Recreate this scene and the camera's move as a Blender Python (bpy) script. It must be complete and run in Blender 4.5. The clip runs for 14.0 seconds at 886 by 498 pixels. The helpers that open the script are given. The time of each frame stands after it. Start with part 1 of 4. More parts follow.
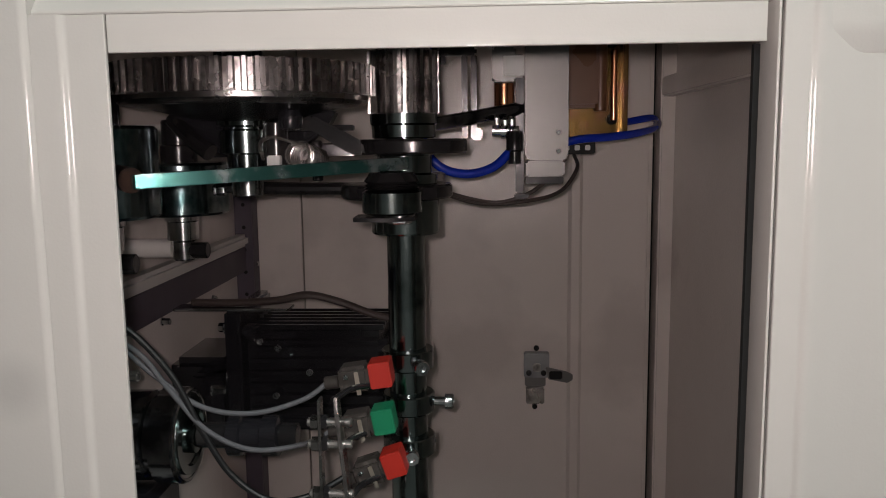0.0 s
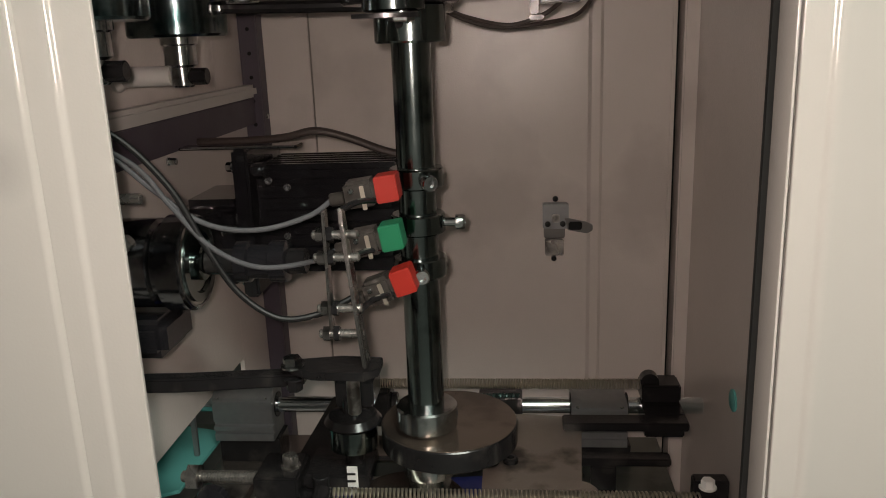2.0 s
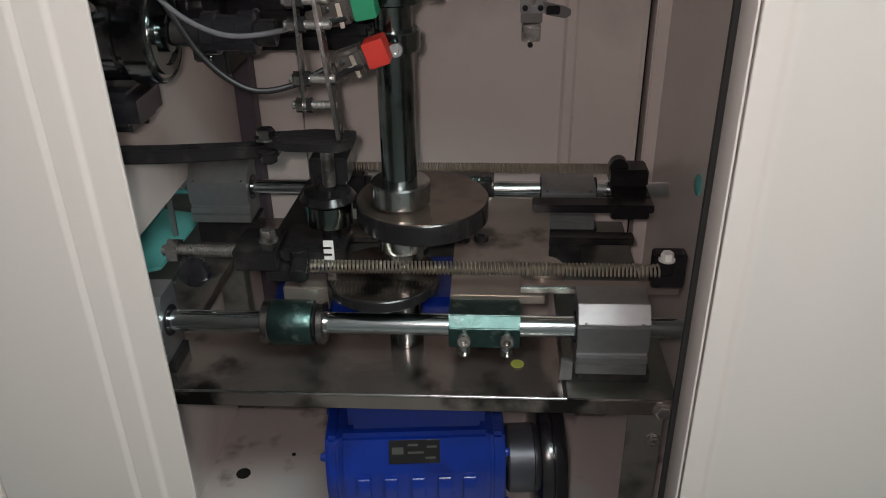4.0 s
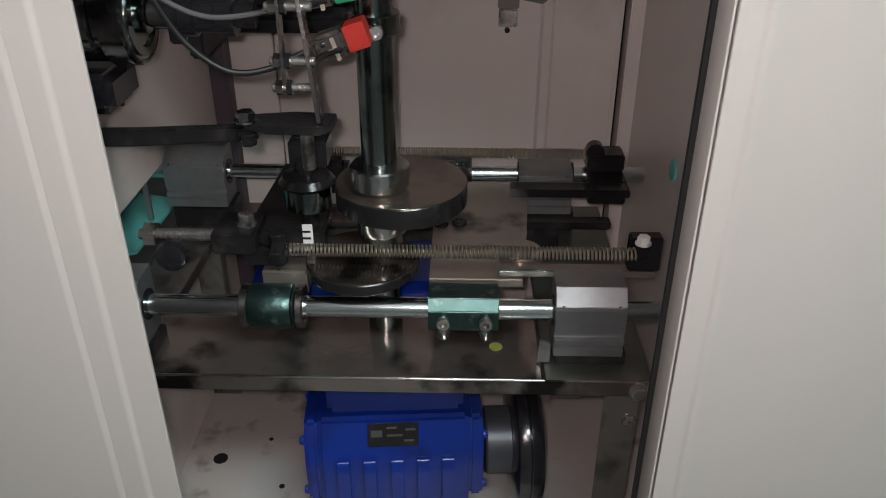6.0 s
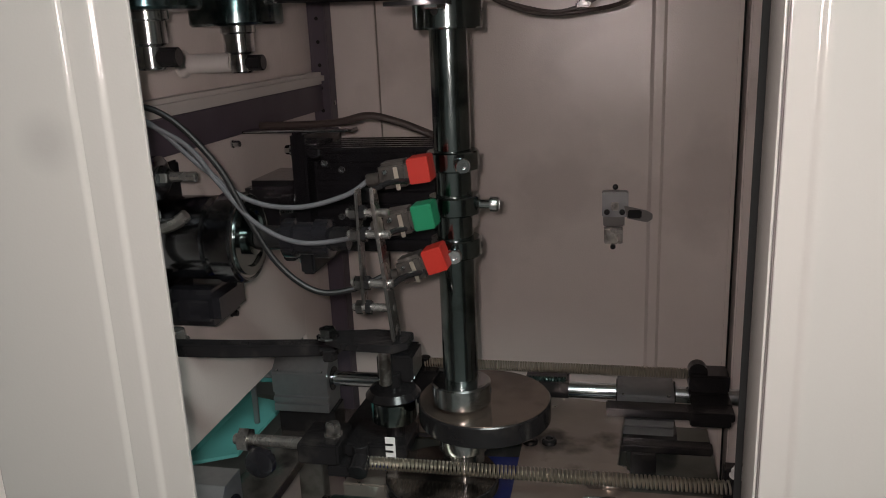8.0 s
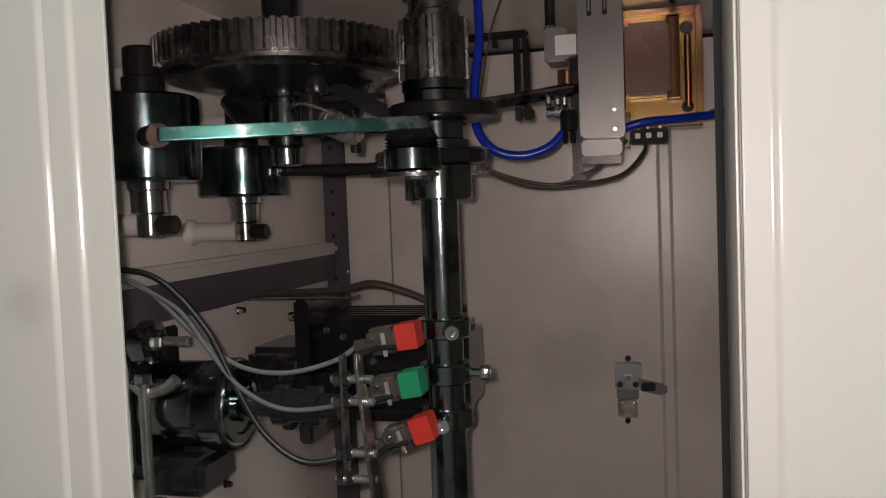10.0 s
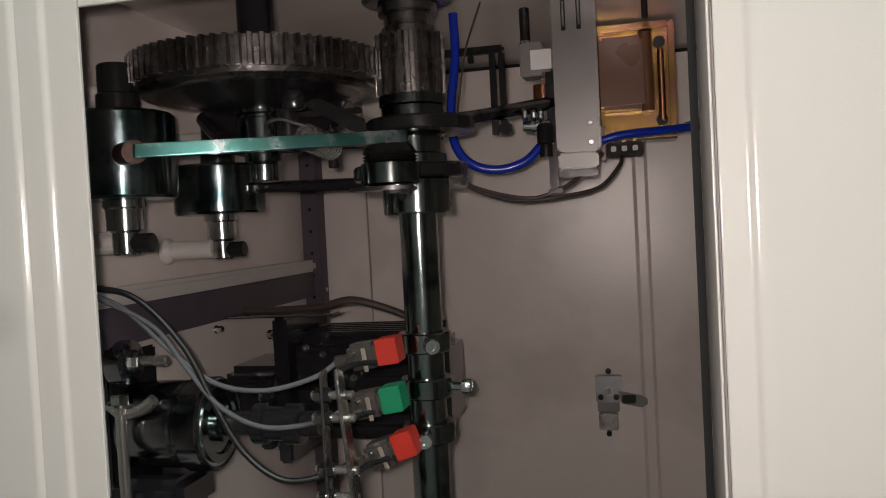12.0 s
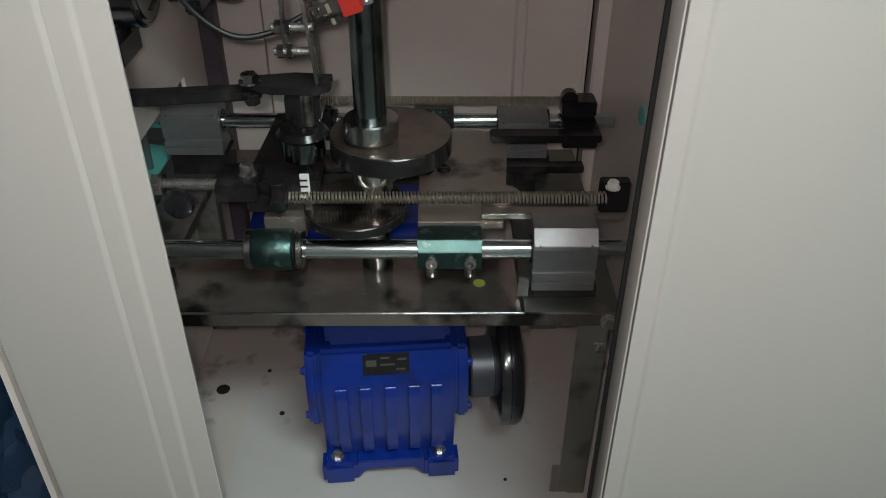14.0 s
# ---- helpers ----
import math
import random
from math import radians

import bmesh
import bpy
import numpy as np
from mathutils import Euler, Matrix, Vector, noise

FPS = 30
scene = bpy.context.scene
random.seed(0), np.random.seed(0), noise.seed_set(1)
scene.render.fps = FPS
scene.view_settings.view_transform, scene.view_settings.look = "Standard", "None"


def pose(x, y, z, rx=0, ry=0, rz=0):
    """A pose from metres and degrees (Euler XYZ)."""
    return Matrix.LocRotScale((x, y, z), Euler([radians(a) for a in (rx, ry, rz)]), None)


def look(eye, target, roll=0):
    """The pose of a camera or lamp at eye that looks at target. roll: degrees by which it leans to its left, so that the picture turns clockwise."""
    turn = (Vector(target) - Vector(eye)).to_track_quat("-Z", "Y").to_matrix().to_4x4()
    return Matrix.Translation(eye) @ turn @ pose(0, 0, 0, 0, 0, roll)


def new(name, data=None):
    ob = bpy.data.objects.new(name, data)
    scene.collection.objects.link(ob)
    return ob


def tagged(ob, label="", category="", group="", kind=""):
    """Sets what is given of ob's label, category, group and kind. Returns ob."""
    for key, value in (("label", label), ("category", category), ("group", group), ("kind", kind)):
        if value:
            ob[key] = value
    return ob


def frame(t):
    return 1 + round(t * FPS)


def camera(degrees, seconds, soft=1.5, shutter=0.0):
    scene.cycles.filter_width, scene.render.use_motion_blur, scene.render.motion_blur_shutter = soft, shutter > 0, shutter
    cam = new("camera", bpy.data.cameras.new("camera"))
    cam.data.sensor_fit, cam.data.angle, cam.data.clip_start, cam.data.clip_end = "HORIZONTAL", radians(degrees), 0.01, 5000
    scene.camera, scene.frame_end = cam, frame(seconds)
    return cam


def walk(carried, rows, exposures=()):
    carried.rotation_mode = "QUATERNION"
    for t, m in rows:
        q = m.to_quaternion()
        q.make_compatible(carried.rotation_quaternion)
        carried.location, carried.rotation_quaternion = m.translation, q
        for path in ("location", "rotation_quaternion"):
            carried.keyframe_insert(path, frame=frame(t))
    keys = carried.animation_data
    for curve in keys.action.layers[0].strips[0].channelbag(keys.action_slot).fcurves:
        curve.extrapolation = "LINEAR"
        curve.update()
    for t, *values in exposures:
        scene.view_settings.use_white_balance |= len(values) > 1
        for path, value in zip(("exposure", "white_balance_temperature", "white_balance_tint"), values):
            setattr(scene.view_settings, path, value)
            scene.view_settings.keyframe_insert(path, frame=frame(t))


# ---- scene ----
cam = camera(57.5, 14.0, soft=1.0)
PATH = [
    (0, (0.091, -0.892, 1.03), (-0.019, 1.086, 0.76), -0.7),
    (0.5, (0.102, -0.87, 1.007), (-0.04, 1.115, 0.805), -0.9),
    (1, (0.108, -0.865, 0.968), (-0.06, 1.116, 0.748), -2.0),
    (1.5, (0.098, -0.868, 0.939), (-0.092, 1.087, 0.564), -2.2),
    (2, (0.106, -0.872, 0.933), (-0.07, 1.053, 0.422), -2.1),
    (2.5, (0.106, -0.87, 0.911), (-0.048, 1.005, 0.232), -2.6),
    (3, (0.112, -0.883, 0.91), (-0.036, 0.93, 0.079), -1.7),
    (3.5, (0.11, -0.889, 0.907), (-0.021, 0.876, -0.025), -1.4),
    (6, (0.1, -0.897, 0.904), (0.055, 0.842, -0.082), 0.0),
    (6.5, (0.103, -0.912, 0.918), (-0.052, 0.958, 0.227), -0.3),
    (7, (0.13, -0.893, 0.918), (-0.141, 1.006, 0.354), -1.3),
    (9.5, (0.214, -0.895, 0.943), (-0.274, 1.024, 0.659), -2.1),
    (10, (0.226, -0.877, 0.918), (-0.268, 1.059, 0.816), -2.2),
    (10.5, (0.228, -0.882, 0.914), (-0.257, 1.058, 0.915), -2.8),
    (11, (0.23, -0.881, 0.92), (-0.238, 1.063, 0.927), -3.1),
    (11.5, (0.219, -0.883, 0.921), (-0.225, 1.067, 0.9), -3.0),
    (12, (0.224, -0.877, 0.913), (-0.215, 1.073, 0.854), -3.0),
    (12.5, (0.221, -0.878, 0.908), (-0.195, 1.073, 0.76), -3.0),
    (13, (0.196, -0.881, 0.912), (-0.113, 1.032, 0.417), -3.2),
    (13.5, (0.172, -0.946, 0.942), (0.013, 0.838, 0.051), -1.5),
    (14, (0.087, -0.968, 0.965), (0.101, 0.684, -0.163), 0.2),
]
walk(cam, [(t, look(eye, target, roll)) for t, eye, target, roll in PATH],
     exposures=[(0, -0.16, 6500, 15), (1.0, 0.0, 6850, 13), (2.0, 0.1, 7050, 12), (2.5, 0.17, 6850, 13), (3.5, 0.27, 6500, 14), (6.0, 0.21, 6350, 15), (7.0, 0.14, 6450, 15), (9.5, 0.09, 6600, 14), (12.5, 0.07, 6600, 12), (13.5, 0.08, 6650, 12), (14.0, 0.22, 6300, 9)])

# ---- light: the dim workshop, an added fill lamp, and the small torch beside the lens (keyed in motions) ----
world = bpy.data.worlds.new("world")
scene.world = world
world.use_nodes = True
world.node_tree.nodes["Background"].inputs["Color"].default_value = (0.75, 0.88, 1.0, 1)
world.node_tree.nodes["Background"].inputs["Strength"].default_value = 0.032
TORCH = 4200.0
# unseen area lamp, added to brighten the front door at the right
fill_lamp = new("unseen_fill_lamp", bpy.data.lights.new("unseen_fill_lamp", "AREA"))
fill_lamp.data.shape, fill_lamp.data.size, fill_lamp.data.size_y = "RECTANGLE", 1.2, 0.3
fill_lamp.data.energy, fill_lamp.data.color = 36.0, (0.86, 1.0, 0.95)
fill_lamp.matrix_world = look((0.75, -1.55, 2.25), (0.2, -0.3, 0.5))


# ---- materials ----
def mat(name, color, metal=0.0, rough=0.5, vary=0.15, scale=40.0, bump=0.0, bump_scale=400.0, coat=0.0, dirt=None, dirt_scale=9.0, dirt_at=0.56, glow=0.0, rvar=0.3, lathe=""):
    m = bpy.data.materials.new(name)
    m.use_nodes = True
    nt = m.node_tree
    b = nt.nodes["Principled BSDF"]
    b.inputs["Metallic"].default_value = metal
    b.inputs["Coat Weight"].default_value = coat
    co = nt.nodes.new("ShaderNodeTexCoord")
    n1 = nt.nodes.new("ShaderNodeTexNoise")
    n1.inputs["Scale"].default_value, n1.inputs["Detail"].default_value = scale, 6
    nt.links.new(co.outputs["Object"], n1.inputs["Vector"])
    ramp = nt.nodes.new("ShaderNodeMix")
    ramp.data_type = "RGBA"
    c = Vector(color)
    ramp.inputs[6].default_value = (*(c * (1 - vary)), 1)
    ramp.inputs[7].default_value = (*[min(1, q * (1 + vary)) for q in c], 1)
    nt.links.new(n1.outputs["Fac"], ramp.inputs[0])
    out = ramp.outputs[2]
    n2 = nt.nodes.new("ShaderNodeTexNoise")
    n2.inputs["Scale"].default_value, n2.inputs["Detail"].default_value = dirt_scale, 8
    nt.links.new(co.outputs["Object"], n2.inputs["Vector"])
    if dirt:
        edge = nt.nodes.new("ShaderNodeMapRange")
        edge.inputs["From Min"].default_value, edge.inputs["From Max"].default_value = dirt_at, dirt_at + 0.12
        nt.links.new(n2.outputs["Fac"], edge.inputs["Value"])
        mix = nt.nodes.new("ShaderNodeMix")
        mix.data_type = "RGBA"
        nt.links.new(edge.outputs["Result"], mix.inputs[0])
        nt.links.new(out, mix.inputs[6])
        mix.inputs[7].default_value = (*dirt, 1)
        out = mix.outputs[2]
    nt.links.new(out, b.inputs["Base Color"])
    rr = nt.nodes.new("ShaderNodeMapRange")
    rr.inputs["To Min"].default_value, rr.inputs["To Max"].default_value = max(0.03, rough * (1 - rvar)), min(1, rough * (1 + rvar))
    nt.links.new(n2.outputs["Fac"], rr.inputs["Value"])
    nt.links.new(rr.outputs["Result"], b.inputs["Roughness"])
    if bump:
        n3 = nt.nodes.new("ShaderNodeTexNoise")
        n3.inputs["Scale"].default_value, n3.inputs["Detail"].default_value = bump_scale, 2
        nt.links.new(co.outputs["Object"], n3.inputs["Vector"])
        bp = nt.nodes.new("ShaderNodeBump")
        bp.inputs["Strength"].default_value, bp.inputs["Distance"].default_value = bump, 0.001
        nt.links.new(n3.outputs["Fac"], bp.inputs["Height"])
        nt.links.new(bp.outputs["Normal"], b.inputs["Normal"])
    if lathe:
        tg = nt.nodes.new("ShaderNodeTangent")
        tg.direction_type, tg.axis = "RADIAL", lathe
        nt.links.new(tg.outputs["Tangent"], b.inputs["Tangent"])
        b.inputs["Anisotropic"].default_value, b.inputs["Anisotropic Rotation"].default_value = 0.6, 0.25
    if glow:
        b.inputs["Emission Color"].default_value = (1.0, 0.865, 0.82, 1)
        b.inputs["Emission Strength"].default_value = glow
    return m


PAINT = mat("frame_paint", (0.437, 0.417, 0.388), rough=0.15, vary=0.02, scale=3, bump=0.1, bump_scale=420, rvar=0.04)
# a greasy hand-high smudge on the front stile
nt = PAINT.node_tree
spot = nt.nodes.new("ShaderNodeVectorMath")
spot.operation = "DISTANCE"
spot.inputs[1].default_value = (-0.252, -0.344, 0.855)
nt.links.new(nt.nodes["Texture Coordinate"].outputs["Object"], spot.inputs[0])
fade = nt.nodes.new("ShaderNodeMapRange")
for key, value in (("From Min", 0.008), ("From Max", 0.030), ("To Min", 0.45), ("To Max", 0.0)):
    fade.inputs[key].default_value = value
nt.links.new(spot.outputs["Value"], fade.inputs["Value"])
smear = nt.nodes.new("ShaderNodeMix")
smear.data_type = "RGBA"
smear.inputs[7].default_value = (0.3, 0.285, 0.27, 1)
nt.links.new(fade.outputs["Result"], smear.inputs[0])
nt.links.new(nt.nodes["Mix"].outputs[2], smear.inputs[6])
nt.links.new(smear.outputs[2], nt.nodes["Principled BSDF"].inputs["Base Color"])
INNER = mat("inner_paint", (0.79, 0.727, 0.68), rough=0.2, vary=0.06, scale=9, bump=0.4, bump_scale=380, dirt=(0.67, 0.61, 0.57), dirt_scale=3.5, dirt_at=0.52)
BASE = mat("base_paint", (0.48, 0.435, 0.41), rough=0.4, vary=0.06, scale=12, bump=0.15, dirt=(0.2, 0.17, 0.15), dirt_scale=13, dirt_at=0.59)
PLATE_W = mat("base_plate_paint", (0.47, 0.455, 0.44), rough=0.4, vary=0.08, scale=14, bump=0.1, dirt=(0.34, 0.315, 0.295), dirt_scale=25, dirt_at=0.66)
CHROME = mat("ground_steel", (0.62, 0.64, 0.64), metal=1, rough=0.2, vary=0.15, scale=60, dirt=(0.3, 0.3, 0.3), dirt_scale=40, dirt_at=0.55, bump=0.12, bump_scale=120, lathe="Z")
ROD = mat("hard_chromed_rod", (0.78, 0.85, 0.88), metal=1, rough=0.17, vary=0.15, scale=40, dirt=(0.42, 0.48, 0.5), dirt_scale=12, dirt_at=0.6, bump=0.05, bump_scale=60)
SHAFT = mat("oiled_shaft_steel", (0.26, 0.30, 0.295), metal=1, rough=0.15, vary=0.3, scale=30, dirt=(0.11, 0.135, 0.13), dirt_scale=14, dirt_at=0.54, bump=0.12, bump_scale=70)
STEEL = mat("worn_steel", (0.5, 0.475, 0.45), metal=0.88, rough=0.27, vary=0.3, scale=70, dirt=(0.12, 0.11, 0.1), dirt_scale=24, dirt_at=0.55, bump=0.25, bump_scale=250)
SPRING_ST = mat("spring_steel", (0.7, 0.64, 0.55), metal=1, rough=0.36, vary=0.2, scale=60)
PLATE_B = mat("worn_brown_plate", (0.33, 0.29, 0.255), metal=0.72, rough=0.3, vary=0.2, scale=22, dirt=(0.07, 0.06, 0.052), dirt_scale=11, dirt_at=0.58, bump=0.15, bump_scale=160)
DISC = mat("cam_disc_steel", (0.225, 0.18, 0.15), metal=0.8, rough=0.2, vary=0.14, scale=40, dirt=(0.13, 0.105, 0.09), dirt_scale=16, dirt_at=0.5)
# oil blotches over a base darkened for the shade under the upper disc
DISC_LOW = mat("oily_shaded_cam_disc_steel", (0.11, 0.09, 0.078), metal=0.8, rough=0.18, vary=0.3, scale=30, dirt=(0.014, 0.012, 0.011), dirt_scale=17, dirt_at=0.48)
BLACK = mat("black_oxide", (0.02, 0.019, 0.02), metal=0.25, rough=0.2, vary=0.35, scale=35, dirt=(0.045, 0.041, 0.039), dirt_scale=24, dirt_at=0.58, bump=0.2, bump_scale=120)
GREASE = mat("greased_gear_steel", (0.34, 0.32, 0.31), metal=1, rough=0.27, vary=0.45, scale=45, dirt=(0.09, 0.082, 0.078), dirt_scale=26, dirt_at=0.56, bump=0.3, bump_scale=160)
CYL = mat("nickel_cylinder", (0.26, 0.31, 0.32), metal=1, rough=0.2, vary=0.4, scale=22, dirt=(0.05, 0.10, 0.10), dirt_scale=16, dirt_at=0.5, bump=0.9, bump_scale=34, lathe="Z")
DRUM = mat("polished_black_drum", (0.3, 0.3, 0.32), metal=1, rough=0.17, vary=0.4, scale=22, dirt=(0.07, 0.07, 0.08), dirt_scale=14, dirt_at=0.54, bump=0.8, bump_scale=26)
GREEN_ST = mat("blue_green_steel", (0.05, 0.095, 0.088), metal=0.9, rough=0.36, vary=0.5, scale=45, dirt=(0.22, 0.27, 0.265), dirt_scale=38, dirt_at=0.57, bump=0.6, bump_scale=130)
ARM = mat("tempered_arm_steel", (0.06, 0.19, 0.17), metal=0.9, rough=0.26, vary=0.3, scale=30, dirt=(0.42, 0.5, 0.5), dirt_scale=26, dirt_at=0.53, bump=0.35, bump_scale=60)
ALU = mat("milled_aluminium", (0.33, 0.34, 0.345), metal=0.85, rough=0.45, vary=0.15, scale=60, dirt=(0.24, 0.245, 0.25), dirt_scale=16, dirt_at=0.55, bump=0.12, bump_scale=300)
SHEET = mat("zinc_sheet", (0.19, 0.184, 0.178), metal=0.75, rough=0.4, vary=0.1, scale=18, bump=0.1, bump_scale=40)
PURPLE = mat("dark_violet_primer", (0.085, 0.07, 0.09), rough=0.5, vary=0.2, scale=20, bump=0.15)
MOTOR = mat("black_motor_paint", (0.014, 0.0135, 0.016), rough=0.2, vary=0.4, scale=30, bump=0.3, bump_scale=80, coat=0.5)
BLUE = mat("blue_enamel", (0.0035, 0.025, 0.23), rough=0.32, vary=0.3, scale=18, bump=0.5, bump_scale=70, coat=0.05, dirt=(0.003, 0.016, 0.15), dirt_scale=15, dirt_at=0.56)
RED = mat("red_plastic", (0.38, 0.016, 0.007), rough=0.5, vary=0.12, scale=30, dirt=(0.24, 0.016, 0.01), dirt_scale=45, dirt_at=0.58)
GREEN = mat("green_plastic", (0.0, 0.16, 0.07), rough=0.45, vary=0.1, scale=30, dirt=(0.005, 0.1, 0.05), dirt_scale=45, dirt_at=0.58)
CLEAR = mat("smoky_plastic", (0.045, 0.038, 0.034), rough=0.3, vary=0.6, scale=110, dirt=(0.16, 0.14, 0.125), dirt_scale=60, dirt_at=0.56)
CABLE = mat("grey_cable", (0.085, 0.085, 0.092), rough=0.75, vary=0.1, scale=60)
CABLE_B = mat("black_cable", (0.005, 0.005, 0.0055), rough=0.5, vary=0.1, scale=60)
CABLE_BR = mat("brown_cable", (0.06, 0.045, 0.04), rough=0.5, vary=0.15, scale=60)
TUBE = mat("blue_air_hose", (0.005, 0.03, 0.42), rough=0.25, vary=0.05, scale=20, coat=0.3)
COPPER = mat("copper", (0.75, 0.36, 0.2), metal=1, rough=0.25, vary=0.12, scale=30)
GOLD = mat("yellow_zinc", (0.24, 0.15, 0.05), metal=1, rough=0.24, vary=0.25, scale=14, dirt=(0.26, 0.12, 0.09), dirt_scale=12, dirt_at=0.5, bump=0.2, bump_scale=30)
BROWN = mat("brown_coil_varnish", (0.19, 0.085, 0.042), rough=0.3, vary=0.25, scale=10, bump=0.15, bump_scale=30)
RUBBER = mat("black_rubber", (0.007, 0.007, 0.007), rough=0.7, vary=0.2, scale=40)
GREY_PU = mat("grey_cast_iron", (0.075, 0.08, 0.095), metal=0.4, rough=0.4, vary=0.2, scale=40)
CYAN = mat("turquoise_paint", (0.12, 0.45, 0.42), rough=0.45, vary=0.12, scale=15, dirt=(0.03, 0.1, 0.1), dirt_scale=20, dirt_at=0.66)
OLIVE = mat("green_grey_steel", (0.15, 0.16, 0.14), metal=0.8, rough=0.4, vary=0.3, scale=25, dirt=(0.22, 0.22, 0.2), dirt_scale=18, dirt_at=0.58)
LEG_ST = mat("leg_steel", (0.26, 0.26, 0.235), metal=0.6, rough=0.34, vary=0.25, scale=14, dirt=(0.12, 0.12, 0.105), dirt_scale=12, dirt_at=0.55, bump=0.15, bump_scale=60)
BURNT = mat("burnt_weld_steel", (0.07, 0.04, 0.03), metal=0.5, rough=0.4, vary=0.5, scale=60, dirt=(0.02, 0.016, 0.014), dirt_scale=40, dirt_at=0.5, bump=0.6, bump_scale=180)
OILY = mat("oily_shelf_steel", (0.32, 0.28, 0.255), metal=0.85, rough=0.2, vary=0.4, scale=16, dirt=(0.03, 0.027, 0.026), dirt_scale=11, dirt_at=0.52, bump=0.3, bump_scale=40)
WHITE_P = mat("white_enamel_boss", (0.62, 0.6, 0.57), rough=0.35, vary=0.05, scale=20)
LABEL = mat("white_label", (0.75, 0.75, 0.73), rough=0.5, vary=0.05, scale=60)
# near-black colour carries the shade inside holes, slots and gaps
DARKHOLE = mat("dark_opening", (0.004, 0.004, 0.004), rough=0.9, vary=0.0)
YELLOW = mat("yellow_green_paint", (0.26, 0.28, 0.05), rough=0.5, vary=0.3, scale=90)
BAG = mat("dark_blue_plastic_film", (0.018, 0.04, 0.085), rough=0.1, vary=0.5, scale=12, bump=1.0, bump_scale=26, coat=0.8)
ROOM = mat("workshop_wall_paint", (0.45, 0.46, 0.45), rough=0.8, vary=0.08, scale=4)
CONCRETE = mat("workshop_concrete", (0.2, 0.2, 0.19), rough=0.8, vary=0.2, scale=8, bump=0.2, bump_scale=60)
LED = mat("torch_diode", (0.9, 0.9, 0.85), rough=0.5, vary=0.0, glow=TORCH)


# ---- mesh helpers ----
def part(name, bm, material, parent=None, label="", origin=None, smooth=True):
    """Links a bmesh, drawn in the world's metres, as one mesh object under a thing or part."""
    off = Vector(origin) if origin is not None else (Vector(parent["base"]) if parent is not None else Vector())
    bmesh.ops.translate(bm, verts=bm.verts, vec=-off)
    me = bpy.data.meshes.new(name)
    bm.to_mesh(me)
    bm.free()
    me.materials.append(material)
    if smooth:
        me.shade_smooth()
        me.set_sharp_from_angle(angle=radians(35))
    ob = new(name, me)
    if parent is not None:
        ob.parent = parent
    else:
        ob.location = off
    ob["base"] = off
    if label:
        ob["label"] = label
    return ob


def thing(name, base, label, category, group="", kind=""):
    ob = new(name)
    ob.empty_display_size = 0.02
    ob.location = base
    ob["base"] = Vector(base)
    return tagged(ob, label, category, group, kind)


def solo(name, bm, material, label, category, group="", kind="", base=(0, 0, 0)):
    return tagged(part(name, bm, material, None, "", base), label, category, group, kind)


def box(x0, x1, y0, y1, z0, z1, bevel=0.0015, bm=None):
    own = bmesh.new()
    bmesh.ops.create_cube(own, size=1)
    bmesh.ops.scale(own, verts=own.verts, vec=(abs(x1 - x0), abs(y1 - y0), abs(z1 - z0)))
    if bevel:
        bmesh.ops.bevel(own, geom=own.edges[:], offset=min(bevel, 0.45 * min(abs(x1 - x0), abs(y1 - y0), abs(z1 - z0))), segments=2, affect="EDGES")
    bmesh.ops.translate(own, verts=own.verts, vec=((x0 + x1) / 2, (y0 + y1) / 2, (z0 + z1) / 2))
    return join(bm, own)


def join(bm, own):
    if bm is None:
        return own
    me = bpy.data.meshes.new("tmp")
    own.to_mesh(me)
    own.free()
    bm.from_mesh(me)
    bpy.data.meshes.remove(me)
    return bm


def turned(profile, at, axis="z", seg=40, bm=None):
    """A lathe-turned solid: (radius, height) pairs from one end to the other."""
    own = bmesh.new()
    rings = []
    for r, h in profile:
        rings.append([own.verts.new((r * math.cos(2 * math.pi * i / seg), r * math.sin(2 * math.pi * i / seg), h)) for i in range(seg)])
    for a, b in zip(rings, rings[1:]):
        for i in range(seg):
            own.faces.new((a[i], a[(i + 1) % seg], b[(i + 1) % seg], b[i]))
    own.faces.new(rings[0][::-1])
    own.faces.new(rings[-1])
    if axis == "x":
        bmesh.ops.rotate(own, verts=own.verts, cent=(0, 0, 0), matrix=Matrix.Rotation(radians(90), 3, "Y"))
    if axis == "y":
        bmesh.ops.rotate(own, verts=own.verts, cent=(0, 0, 0), matrix=Matrix.Rotation(radians(-90), 3, "X"))
    bmesh.ops.recalc_face_normals(own, faces=own.faces)
    bmesh.ops.translate(own, verts=own.verts, vec=at)
    return join(bm, own)


def rod(r, h0, h1, at, axis="z", c=0.0012, seg=32, bm=None):
    c = min(c, r * 0.4, abs(h1 - h0) * 0.4)
    return turned([(r - c, h0), (r, h0 + c), (r, h1 - c), (r - c, h1)], at, axis, seg, bm)


def curve_points(pts, n=10):
    pts = [Vector(p) for p in pts]
    ext = [2 * pts[0] - pts[1]] + pts + [2 * pts[-1] - pts[-2]]
    out = []
    for i in range(1, len(ext) - 2):
        p0, p1, p2, p3 = ext[i - 1:i + 3]
        for k in range(n):
            t = k / n
            out.append(0.5 * ((2 * p1) + (p2 - p0) * t + (2 * p0 - 5 * p1 + 4 * p2 - p3) * t * t + (3 * p1 - p0 - 3 * p2 + p3) * t ** 3))
    return out + [pts[-1]]


